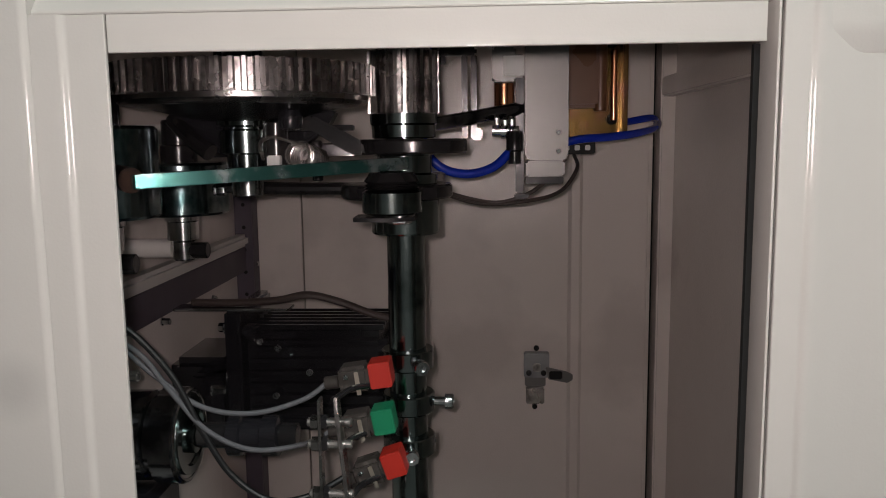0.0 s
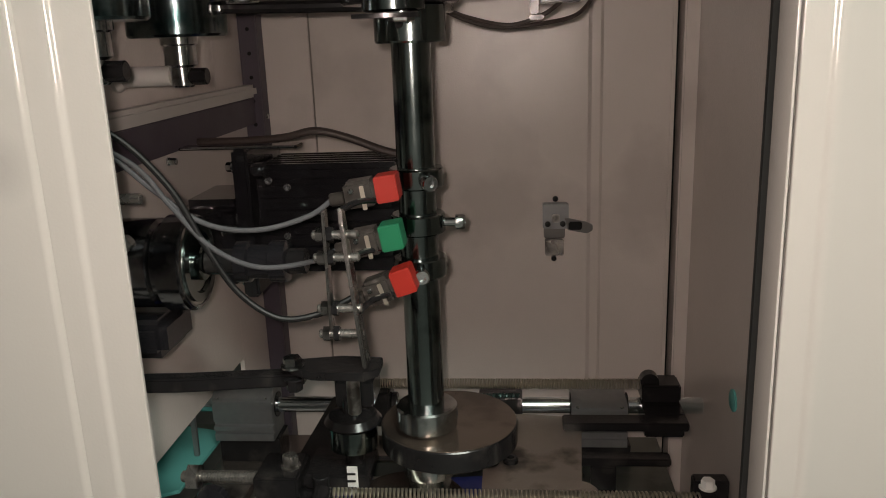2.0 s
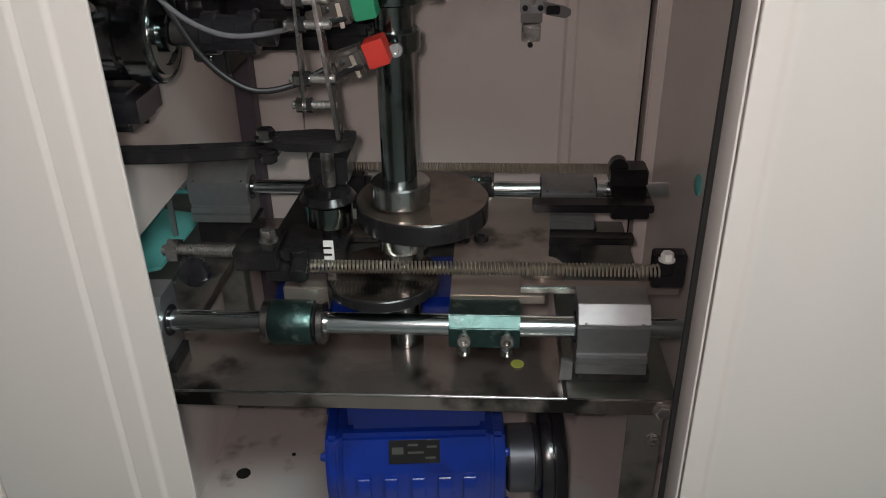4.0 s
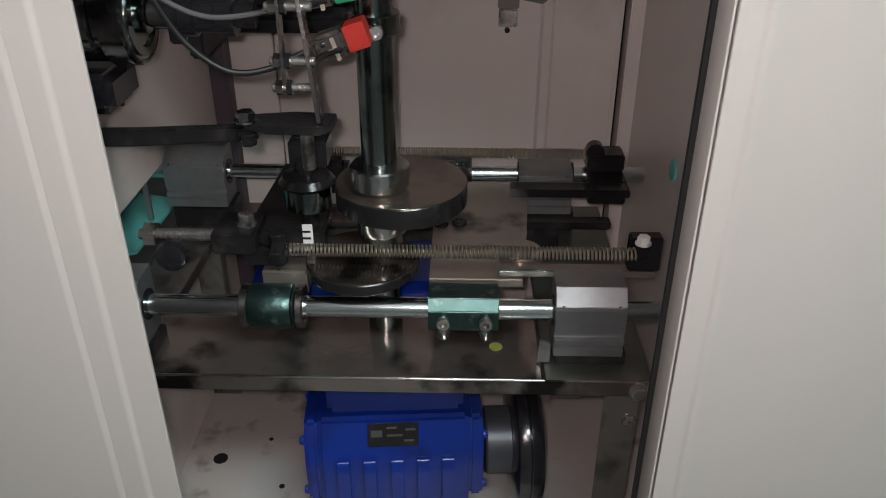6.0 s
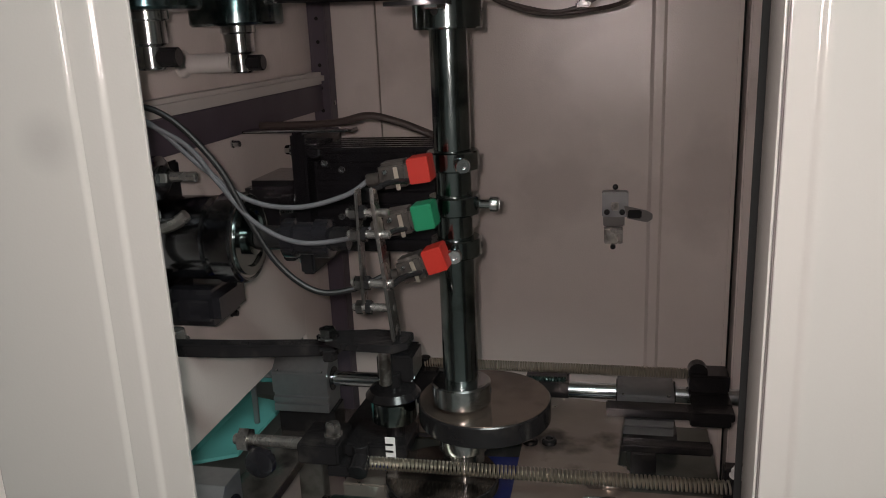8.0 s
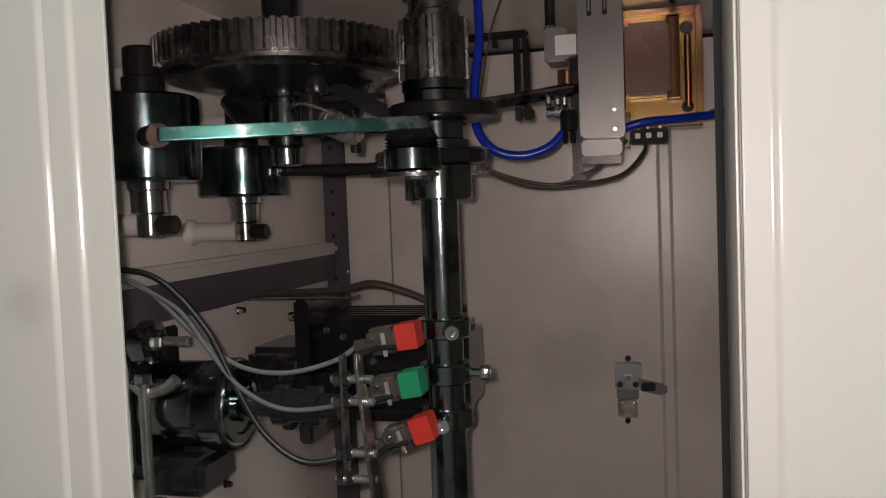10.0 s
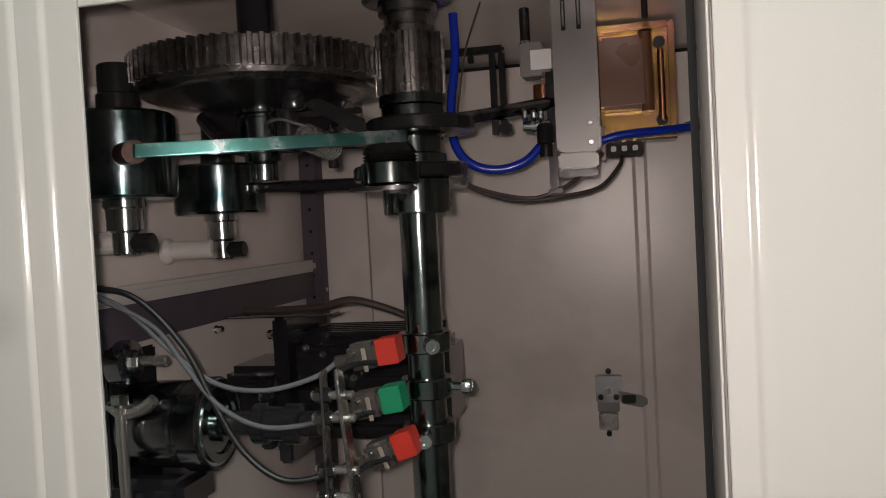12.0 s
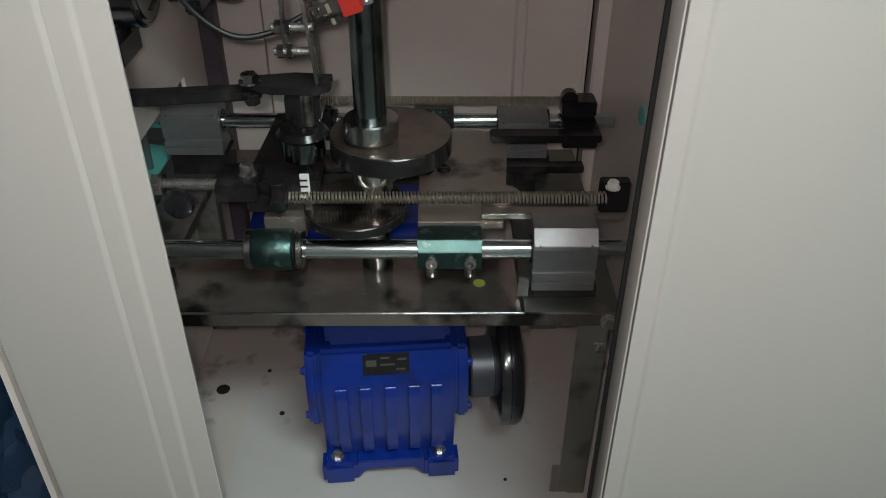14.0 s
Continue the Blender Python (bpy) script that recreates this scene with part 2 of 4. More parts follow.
def pipe(pts, r, n=10, seg=10, bm=None, raw=False):
    """A round tube swept along a smooth line through the points."""
    line = [Vector(p) for p in pts] if raw else curve_points(pts, n)
    own = bmesh.new()
    rings, side = [], Vector((0, 0, 1))
    for i, p in enumerate(line):
        d = (line[min(i + 1, len(line) - 1)] - line[max(i - 1, 0)]).normalized()
        u = side - d * side.dot(d)
        if u.length < 1e-4:
            u = Vector((1, 0, 0)) - d * d.x
        u.normalize()
        side = u
        v = d.cross(u)
        rings.append([own.verts.new(p + r * (math.cos(2 * math.pi * k / seg) * u + math.sin(2 * math.pi * k / seg) * v)) for k in range(seg)])
    for a, b in zip(rings, rings[1:]):
        for k in range(seg):
            own.faces.new((a[k], a[(k + 1) % seg], b[(k + 1) % seg], b[k]))
    own.faces.new(rings[0][::-1])
    own.faces.new(rings[-1])
    bmesh.ops.recalc_face_normals(own, faces=own.faces)
    return join(bm, own)


def helix(p0, axis, r, wire, turns, length, seg=12, ring=6):
    a = Vector(axis).normalized()
    u = a.orthogonal().normalized()
    v = a.cross(u)
    n = int(turns * seg)
    pts = [Vector(p0) + a * (length * i / n) + r * (math.cos(2 * math.pi * i / seg) * u + math.sin(2 * math.pi * i / seg) * v) for i in range(n + 1)]
    return pipe(pts, wire, seg=ring, raw=True)


def extrude(outline, lo, hi, axis="z", bevel=0.0, bm=None):
    """A plate cut to an outline. axis z: outline in (x, y); axis y: (x, z); axis x: (y, z)."""
    own = bmesh.new()
    put = {"z": lambda a, b, c: (a, b, c), "y": lambda a, b, c: (a, c, b), "x": lambda a, b, c: (c, a, b)}[axis]
    lower = [own.verts.new(put(a, b, lo)) for a, b in outline]
    upper = [own.verts.new(put(a, b, hi)) for a, b in outline]
    n = len(outline)
    own.faces.new(lower[::-1])
    own.faces.new(upper)
    for i in range(n):
        own.faces.new((lower[i], lower[(i + 1) % n], upper[(i + 1) % n], upper[i]))
    bmesh.ops.recalc_face_normals(own, faces=own.faces)
    if bevel:
        bmesh.ops.bevel(own, geom=own.edges[:], offset=bevel, segments=2, affect="EDGES", clamp_overlap=True)
    return join(bm, own)


def hexbolt(at, r, h, axis="z", sign=1, bm=None):
    """A hexagonal head on a washer."""
    own = turned([(r, 0), (r, sign * h * 0.85), (r * 0.86, sign * h)], at, axis, 6)
    own = turned([(r * 1.25, -sign * 0.0008), (r * 1.25, sign * 0.0012)], at, axis, 20, own)
    return join(bm, own)


def socket_bolt(at, r, h, axis="z", sign=1, bm=None):
    """A cap screw with a socket in its head."""
    return turned([(r * 0.95, 0), (r, sign * h * 0.15), (r, sign * h * 0.85), (r * 0.88, sign * h), (r * 0.55, sign * h), (r * 0.5, sign * h * 0.5)], at, axis, 18, bm)


def turn_bm(bm, angle, cent, axis="Z"):
    bmesh.ops.rotate(bm, verts=bm.verts, cent=cent, matrix=Matrix.Rotation(radians(angle), 3, axis))
    return bm


# ---- the setting: workshop and cabinet shell ----
FLOOR, ROOF = -0.12, 1.21
XL, XR, YB = -0.378, 0.43, 0.635


def structure(name, bm, material, label):
    return tagged(part(name, bm, material, None, "", (0, 0, 0)), label, kind="structure")


def rounded(corners, radii, n=5):
    """An outline with its corners rounded off."""
    out = []
    m = len(corners)
    for i, (c, r) in enumerate(zip(corners, radii)):
        p, q, o = Vector(c), Vector(corners[i - 1]), Vector(corners[(i + 1) % m])
        if not r:
            out.append(c)
            continue
        a, b = p + (q - p).normalized() * r, p + (o - p).normalized() * r
        for k in range(n + 1):
            t = k / n
            out.append(tuple(a * (1 - t) ** 2 + p * 2 * t * (1 - t) + b * t * t))
    return out


def even_normals(ob):
    ob.modifiers.new("even_normals", "WEIGHTED_NORMAL").keep_sharp = True
    return ob


def setting():
    structure("ground", box(-3, 3, -3, 3, -0.42, -0.36, 0), CONCRETE, "grey workshop concrete floor round the cabinet")
    structure("wall_south", box(-3, 3, -3.1, -3, -0.36, 2.4, 0), ROOM, "plain workshop wall behind the camera")
    structure("wall_north", box(-3, 3, 3, 3.1, -0.36, 2.4, 0), ROOM, "plain workshop wall behind the cabinet")
    structure("wall_west", box(-3.1, -3, -3, 3, -0.36, 2.4, 0), ROOM, "plain workshop side wall")
    structure("wall_east", box(3, 3.1, -3, 3, -0.36, 2.4, 0), ROOM, "plain workshop side wall")
    structure("ceiling", box(-3, 3, -3, 3, 2.4, 2.5, 0), ROOM, "plain workshop ceiling")
    # shell of the cabinet
    structure("cabinet_floor", box(-0.5, 0.46, -0.30, 0.68, FLOOR - 0.02, FLOOR, 0), BASE, "stained beige painted sheet floor of the cabinet")
    structure("cabinet_base_plate", box(-0.262, 0.30, -0.29, 0.145, FLOOR, FLOOR + 0.004, 0.001), PLATE_W, "white painted steel plate on the cabinet floor")
    structure("plinth", box(-0.45, 0.44, -0.28, 0.66, -0.36, FLOOR - 0.02, 0.002), INNER, "beige painted plinth under the cabinet")
    structure("cabinet_ceiling", box(-0.5, 0.46, -0.325, 0.68, ROOF, ROOF + 0.02, 0), INNER, "beige painted top sheet inside the cabinet")
    structure("wall_left", extrude([(-0.32, FLOOR), (0.66, FLOOR), (0.66, ROOF), (0.44, ROOF), (0.44, 0.20), (-0.02, 0.20), (-0.02, 0.389), (0.4395, 0.389), (0.4395, ROOF), (-0.32, ROOF)], XL - 0.008, XL, "x"), INNER, "grey beige painted side sheet with a cut-out for the slide rods")
    structure("wall_right", box(XR, XR + 0.02, -0.25, 0.66, FLOOR, ROOF, 0), INNER, "grey beige painted side sheet with a plug hole")
    structure("wall_back_left", box(XL, -0.266, YB, YB + 0.02, FLOOR, ROOF, 0.001), INNER, "grey beige painted fixed strip beside the rear door")
    structure("wall_right_rail", box(0.404, XR - 0.003, -0.245, 0.598, 1.10, 1.135, 0.003), INNER, "horizontal stiffening rail on the side sheet")
    structure("wall_back_post", box(0.404, XR, 0.60, YB + 0.02, FLOOR, ROOF, 0.003), INNER, "folded corner post beside the rear door")
    # black sheet added behind the door to give the gap its shade
    structure("wall_back_gap", box(-0.3, 0.42, YB + 0.021, YB + 0.04, FLOOR, ROOF, 0), DARKHOLE, "near-black sheet in place of the shade in the gap round the rear door")
    # rear door with its folded edge
    d = thing("door_1", (-0.263, YB, FLOOR), "closed grey beige sheet-metal rear door with a cam latch", "door", kind="structure")
    part("door_leaf", box(-0.263, 0.398, YB, YB + 0.018, FLOOR + 0.01, ROOF - 0.01, 0.002), INNER, d)
    part("fold", extrude([(0.243, YB - 0.0005), (0.249, YB - 0.008), (0.264, YB - 0.008), (0.27, YB - 0.0005)], FLOOR + 0.02, ROOF - 0.02), INNER, d)
    part("edge_strip", box(0.388, 0.394, YB - 0.005, YB - 0.0005, FLOOR + 0.01, ROOF - 0.01, 0.002), INNER, d)
    # front frame with a raised rim: opening x -0.17 .. 0.27
    yb, ya = -0.338, -0.327
    panel = rounded([(-0.2222, yb - 0.0030), (-0.2257, yb - 0.0062), (-0.356, yb - 0.0062), (-0.356, yb + 0.03), (-0.2222, yb + 0.03)], (0, 0.0022, 0.003, 0, 0))
    even_normals(structure("front_frame_panel", extrude(panel, -0.34, 1.5), PAINT, "glossy off-white painted side panel of the front frame"))
    stile = rounded([(-0.19, yb + 0.022), (-0.17, yb + 0.003), (-0.17, yb), (-0.1975, yb), (-0.2010, yb - 0.0030), (-0.2220, yb - 0.0030), (-0.2220, yb + 0.03), (-0.19, yb + 0.03)], (0, 0, 0.0012, 0.0016, 0.0022, 0, 0, 0))
    even_normals(structure("front_frame_left", extrude(stile, -0.34, 1.117), PAINT, "glossy off-white painted stile of the front frame with two folded steps"))
    structure("front_frame_rear_post", box(-0.400, -0.3565, -0.305, -0.28, -0.34, 1.5, 0.004), PAINT, "off-white folded return behind the front stile")
    bar = rounded([(yb + 0.022, 1.111), (yb + 0.003, 1.091), (yb, 1.091), (yb, 1.1168), (yb + 0.022, 1.1168)], (0, 0, 0.0012, 0, 0))
    even_normals(structure("front_frame_top", extrude(bar, -0.1682, 0.2746, "x"), PAINT, "glossy off-white painted top rail of the front frame"))
    top = rounded([(yb + 0.03, 1.1172), (yb, 1.1172), (ya, 1.131), (ya, 1.5), (yb + 0.03, 1.5)], (0, 0.006, 0.006, 0, 0))
    even_normals(structure("front_frame_head", extrude(top, -0.2220, 0.2845, "x"), PAINT, "glossy off-white painted head panel above the front opening"))
    structure("front_frame_right", extrude(rounded([(0.2750, -0.3250), (0.2794, -0.3455), (0.2812, -0.3455), (0.2814, -0.3085), (0.46, -0.3085), (0.46, -0.298), (0.282, -0.298), (0.2770, -0.315)], (0, 0.0007, 0.0005, 0, 0, 0, 0, 0)), FLOOR - 0.2, 1.1168), PAINT, "off-white painted jamb of the front opening")
    structure("front_seal", extrude([(0.2688, -0.3315), (0.2747, -0.3255), (0.2755, -0.316), (0.2700, -0.322)], FLOOR - 0.058, 1.0905), RUBBER, "black rubber seal along the jamb")
    lip = [(-0.27, FLOOR), (-0.27, FLOOR - 0.2), (yb, FLOOR - 0.2), (yb, FLOOR - 0.06), (yb + 0.002, FLOOR - 0.058), (-0.3, FLOOR - 0.058), (-0.3, FLOOR)]
    structure("front_frame_sill", extrude(lip, -0.1695, 0.2660, "x"), PAINT, "off-white painted bottom rail of the front opening")
    # open front door leaf, swung flat beside the opening
    d = thing("door_2", (0.286, -0.338, -0.34), "open glossy off-white sheet-metal front door with a stepped folded edge", "door", kind="structure")
    leaf = rounded([(0.306, -0.310), (0.2832, -0.3420), (0.2832, -0.3455), (0.3010, -0.3455), (0.3045, -0.3475), (0.3085, -0.3475), (0.3330, -0.3415), (0.90, -0.3415), (0.90, -0.310)], (0, 0, 0.0012, 0.0015, 0.0018, 0.0018, 0.010, 0, 0))
    rim = rounded([(-0.3414, 1.080), (-0.3466, 1.098), (-0.3466, 1.5), (-0.3414, 1.5)], (0.004, 0.004, 0, 0))
    even_normals(part("top_rim", extrude(rim, 0.3100, 0.90, "x"), PAINT, d))
    even_normals(part("door_leaf", extrude(leaf, -0.34, 1.5), PAINT, d))


def angle_frame():
    t = thing("angle_iron_frame", (-0.40, 0.57, FLOOR), "dark violet primed angle-iron post and rail with drilled holes", "machine frame")
    part("post", box(-0.3775, -0.345, 0.575, 0.581, FLOOR, ROOF, 0.001), PURPLE, t)
    part("post_flange", box(-0.351, -0.345, 0.582, 0.615, FLOOR, ROOF, 0.001), PURPLE, t)
    part("rail", box(-0.377, -0.358, -0.2, 0.574, 0.790, 0.8375, 0.002), PURPLE, t)
    part("ledge", box(-0.3775, -0.350, -0.2, 0.572, 0.838, 0.860, 0.006), WHITE_P, t, "white painted ledge")
    for i in range(13):
        part("hole", rod(0.0035, -0.0006, 0.0006, (-0.360, 0.5745, 0.62 + i * 0.042), "y"), DARKHOLE, t)
    for z, y in ((0.80, 0.60), (0.78, 0.36)):
        part("bolt", hexbolt((-0.349, y, z), 0.005, 0.006, "x"), CHROME, t)
    # free bolts on the side sheet
    b = thing("wall_bolt", (XL, 0.16, 0.53), "small dark screw in the side sheet", "screw")
    part("head", hexbolt((XL, 0.16, 0.53), 0.005, 0.010, "x"), BLACK, b)


# ---- main shaft: turns half a revolution a second ----
R_UP, R_LOW, ECC = 0.083, 0.070, 0.034


def gear_mesh(at, teeth, r_out, r_root, z0, z1, r_in=0.0):
    outline = []
    p = 2 * math.pi / teeth
    for i in range(teeth):
        a = i * p
        for f, r in ((-0.5, r_root), (-0.29, r_root), (-0.16, r_out), (0.16, r_out), (0.29, r_root)):
            outline.append((at[0] + r * math.cos(a + f * p), at[1] + r * math.sin(a + f * p)))
    return extrude(outline, z0, z1)


def collar(t, z, angle, up=0.011):
    """A clamp collar with a bolt on one side and a threaded hole on the other."""
    c = part("collar", turned([(0.0215, z - up), (0.0285, z - up), (0.030, z - up + 0.0015), (0.030, z + up - 0.0015), (0.0285, z + up), (0.0215, z + up)], (0, 0, 0)), SHAFT, t)
    a = radians(angle)
    own = turned([(0.0052, 0.028), (0.0052, 0.042), (0.0088, 0.042), (0.0088, 0.050), (0.0075, 0.052), (0.004, 0.052), (0.0035, 0.048)], (0, 0, z), "x", 14)
    part("bolt", turn_bm(own, angle, (0, 0, z)), CHROME, c, "bright cap screw", (0, 0, 0))
    own = rod(0.0045, 0.0292, 0.0306, (0, 0, z), "x", seg=14)
    part("hole", turn_bm(own, angle + 95, (0, 0, z)), DARKHOLE, c, "", (0, 0, 0))
    return c


def main_shaft():
    t = thing("main_shaft", (0, 0, 0), "oiled dark steel vertical shaft with pinion, cams and collars", "shaft")
    part("shaft_rod", rod(0.0212, 0.269, 1.155, (0, 0, 0), seg=48), SHAFT, t)
    part("pinion", gear_mesh((0, 0), 20, 0.0395, 0.0315, 1.058, 1.124), GREASE, t, "greasy steel pinion")
    part("sleeve", turned([(0.03, 1.1245), (0.03, 1.132), (0.027, 1.134), (0.027, 1.146), (0.033, 1.148), (0.033, 1.158)], (0, 0, 0)), GREASE, t)
    part("hub", turned([(0.032, 1.031), (0.035, 1.0325), (0.035, 1.045), (0.037, 1.047), (0.037, 1.0575)], (0, 0, 0), seg=48), SHAFT, t)
    part("grub_screw", rod(0.005, -0.0362, -0.034, (0, 0, 1.052), "y"), DARKHOLE, t)
    a = radians(-30)
    part("cam", turned([(0.058, 1.015), (0.060, 1.017), (0.060, 1.028), (0.058, 1.0305)], (0.011 * math.cos(a), 0.011 * math.sin(a), 0), seg=56), BLACK, t, "eccentric upper cam plate")
    part("spacer", turned([(0.036, 0.982), (0.036, 0.992), (0.030, 0.994), (0.030, 1.012), (0.036, 1.0145)], (0, 0, 0)), SHAFT, t)
    a = radians(150)
    part("cam", turned([(0.060, 0.966), (0.062, 0.968), (0.062, 0.979), (0.060, 0.9815)], (0.011 * math.cos(a), 0.011 * math.sin(a), 0), seg=56), BLACK, t, "eccentric lower cam plate")
    h = part("clamp_hub", turned([(0.0215, 0.927), (0.0365, 0.927), (0.038, 0.929), (0.038, 0.964), (0.0365, 0.9655)], (0, 0, 0), seg=48), SHAFT, t)
    for k in (20, 140, 260):
        part("hole", turn_bm(rod(0.0045, 0.0372, 0.0386, (0, 0, 0.946), "x"), k, (0, 0, 0)), DARKHOLE, h, "", (0, 0, 0))
    collar(t, 0.784, -67)
    collar(t, 0.733, -2)
    collar(t, 0.683, -82)
    part("disc_ring", turned([(0.0215, 0.513), (0.034, 0.513), (0.036, 0.511), (0.036, 0.487), (0.030, 0.4808)][::-1], (0, 0, 0), seg=48), CHROME, t)
    for k in (0, 150):
        part("hole", turn_bm(rod(0.004, 0.0352, 0.0366, (0, 0, 0.50), "x"), k, (0, 0, 0)), DARKHOLE, t)
    a = radians(45)
    d = part("cam_disc", turned([(R_UP - 0.002, 0.452), (R_UP, 0.454), (R_UP, 0.478), (R_UP - 0.0012, 0.4795)], (ECC * math.cos(a), ECC * math.sin(a), 0), seg=96), BLACK, t, "dark machined eccentric disc")
    part("top_face", turned([(R_UP - 0.0014, 0.4796), (R_UP - 0.0018, 0.4805)], (ECC * math.cos(a), ECC * math.sin(a), 0), seg=96), DISC, d, "brown-grey machined face", (0, 0, 0))
    part("disc_spacer", turned([(0.026, 0.398), (0.026, 0.420), (0.031, 0.424), (0.031, 0.4515)], (0, 0, 0)), CHROME, t)
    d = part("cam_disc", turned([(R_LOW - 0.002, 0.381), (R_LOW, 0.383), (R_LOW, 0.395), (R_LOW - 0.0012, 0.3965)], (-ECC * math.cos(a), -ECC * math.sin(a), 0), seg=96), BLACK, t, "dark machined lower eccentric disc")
    part("top_face", turned([(R_LOW - 0.0014, 0.3966), (R_LOW - 0.0018, 0.3975)], (-ECC * math.cos(a), -ECC * math.sin(a), 0), seg=96), DISC_LOW, d, "oil-stained brown face, darkened for the shade under the upper disc", (0, 0, 0))
    part("lower_collar", rod(0.0225, 0.2805, 0.32, (0, 0, 0)), SHAFT, t)
    return t


def shaft_bearings():
    t = thing("shaft_bearing", (0, 0, ROOF), "black flanged bearing housing under the cabinet top", "bearing")
    part("housing", turned([(0.042, 1.160), (0.050, 1.163), (0.051, 1.168), (0.051, 1.196), (0.058, 1.199), (0.058, ROOF)], (0, 0, 0), seg=48), BLACK, t)
    for k in range(4):
        part("bolt", turn_bm(hexbolt((0.05, 0, 1.199), 0.005, 0.005, "z", -1), 45 + 90 * k, (0, 0, 0)), STEEL, t)
    t = thing("lower_bearing", (0, 0, 0.25), "dark flanged bearing on the gearbox", "bearing")
    part("housing", turned([(0.055, 0.2502), (0.055, 0.256), (0.042, 0.259), (0.035, 0.268)], (0.0, 0.0, 0), seg=40), BLACK, t)


GX, GY = -0.166, -0.034


def big_gear():
    t = thing("spur_gear", (GX, GY, 0), "large greasy black steel spur gear on a short shaft", "gear")
    part("toothed_rim", gear_mesh((GX, GY), 74, 0.1395, 0.1315, 1.076, 1.106), GREASE, t)
    part("rim_shoulder", turned([(0.112, 1.0655), (0.126, 1.067), (0.131, 1.0705), (0.131, 1.0755)], (GX, GY, 0), seg=64), GREASE, t)
    part("hub_cone", turned([(0.0325, 1.0512), (0.046, 1.0525), (0.078, 1.0590), (0.104, 1.0650), (0.111, 1.0654)], (GX, GY, 0), seg=64), BLACK, t, "greasy black cast hub")
    part("gear_shaft", rod(0.021, 1.1065, ROOF - 0.008, (GX, GY, 0)), MOTOR, t)
    part("column", turned([(0.017, 0.992), (0.0205, 0.994), (0.0205, 1.016), (0.0275, 1.018), (0.0275, 1.041), (0.0235, 1.0425), (0.0235, 1.0450), (0.0300, 1.0465), (0.0300, 1.0510)], (GX, GY, 0), seg=40), SHAFT, t)
    part("journal", rod(0.017, 0.972, 0.9915, (GX, GY, 0)), CHROME, t)
    f = thing("gear_bearing", (GX, GY, ROOF), "black flange holding the gear shaft to the cabinet top", "bearing")
    part("flange", turned([(0.030, 1.190), (0.036, 1.193), (0.036, ROOF)], (GX, GY, 0), seg=40), BLACK, f)
    return t


# ---- cam levers and their cylinders ----
P1, P2 = (-0.287, -0.12), (-0.288, 0.09)


def lever(name, pv, z0, z1, front):
    t = thing(name, (pv[0], pv[1], 0), "blue-green tinted steel cam lever on a nickel-plated pivot cylinder" if front else "black cam lever rod on a nickel-plated pivot cylinder", "lever")
    x, y = pv
    r = 0.056 if front else 0.058
    part("cylinder", turned([(r - 0.003, z0), (r, z0 + 0.003), (r, z1 - 0.003), (r - 0.003, z1)], (x, y, 0), seg=56), CYL, t, "polished dark nickel-plated cylinder")
    part("upper_stub", turned([(0.022, z1 + 0.0005), (0.022, z1 + 0.02), (0.0195, z1 + 0.022), (0.0195, z1 + 0.05), (0.018, z1 + 0.052)], (x, y, 0)), BLACK, t)
    part("lower_stub", turned([(0.0125, z0 - 0.058), (0.014, z0 - 0.056), (0.014, z0 - 0.035), (0.019, z0 - 0.032), (0.019, z0 - 0.01), (0.022, z0 - 0.008), (0.022, z0 - 0.0005)], (x, y, 0)), CHROME, t)
    part("clamp_screw", rod(0.010, 0.008, 0.031, (x, y, z0 - 0.046), "x"), BLACK, t, "black knurled clamp screw")
    if front:
        part("weld", pipe([(-0.262, -0.158, 1.0), (-0.240, -0.178, 0.9985), (-0.224, -0.196, 0.997)], 0.0115, seg=16), BURNT, t, "burnt brown weld boss")
        a, b = Vector((-0.220, -0.2045, 0.9962)), Vector((0.012, -0.075, 1.0062))
        bar = extrude(rounded([(0, -0.010), (0.10, -0.011), (0.257, -0.010), (0.266, -0.004), (0.266, 0.006), (0.257, 0.010), (0, 0.010)], (0.003, 0, 0.004, 0.004, 0.004, 0.004, 0.003), 3), -0.0062, 0.0062, bevel=0.0018)
        across = Vector((a.y - b.y, b.x - a.x, 0)).normalized()
        for v in bar.verts:
            v.co = a.lerp(b, v.co.x / 0.266) + across * v.co.y + Vector((0, 0, v.co.z))
        part("arm", bar, ARM, t, "blue-green tempered steel arm")
        ro = part("roller", turned([(0.026, 0.956), (0.030, 0.958), (0.030, 0.978), (0.026, 0.980)], (-0.004, -0.090, 0), seg=40), SHAFT, t)
        part("washer", turned([(0.024, 0.9805), (0.028, 0.982), (0.024, 0.9835), (0.028, 0.985), (0.024, 0.9865), (0.028, 0.989), (0.022, 0.9975)], (-0.004, -0.090, 0)), BLACK, ro, "", (x, y, 0))
        part("bolt", hexbolt((0.004, -0.096, 0.9555), 0.0125, 0.009, "z", -1), CHROME, ro, "bright hexagon bolt", (x, y, 0))
        part("backing_plate", extrude([(-0.040, -0.118), (-0.008, -0.124), (0.020, -0.112), (0.020, -0.078), (-0.040, -0.078)], 0.9505, 0.9545), BLACK, ro, "", (x, y, 0))
    else:
        part("arm", pipe([(x + 0.04, y, 0.975), (-0.16, 0.095, 0.972), (-0.02, 0.105, 0.970)], 0.0075), BLACK, t)
        part("stub_bolt", hexbolt((x + 0.052, y - 0.02, 0.972), 0.007, 0.012, "x"), CHROME, t)
        part("roller", turned([(0.026, 0.958), (0.030, 0.960), (0.030, 0.988), (0.026, 0.990)], (0.01, 0.104, 0), seg=40), STEEL, t)
    return t


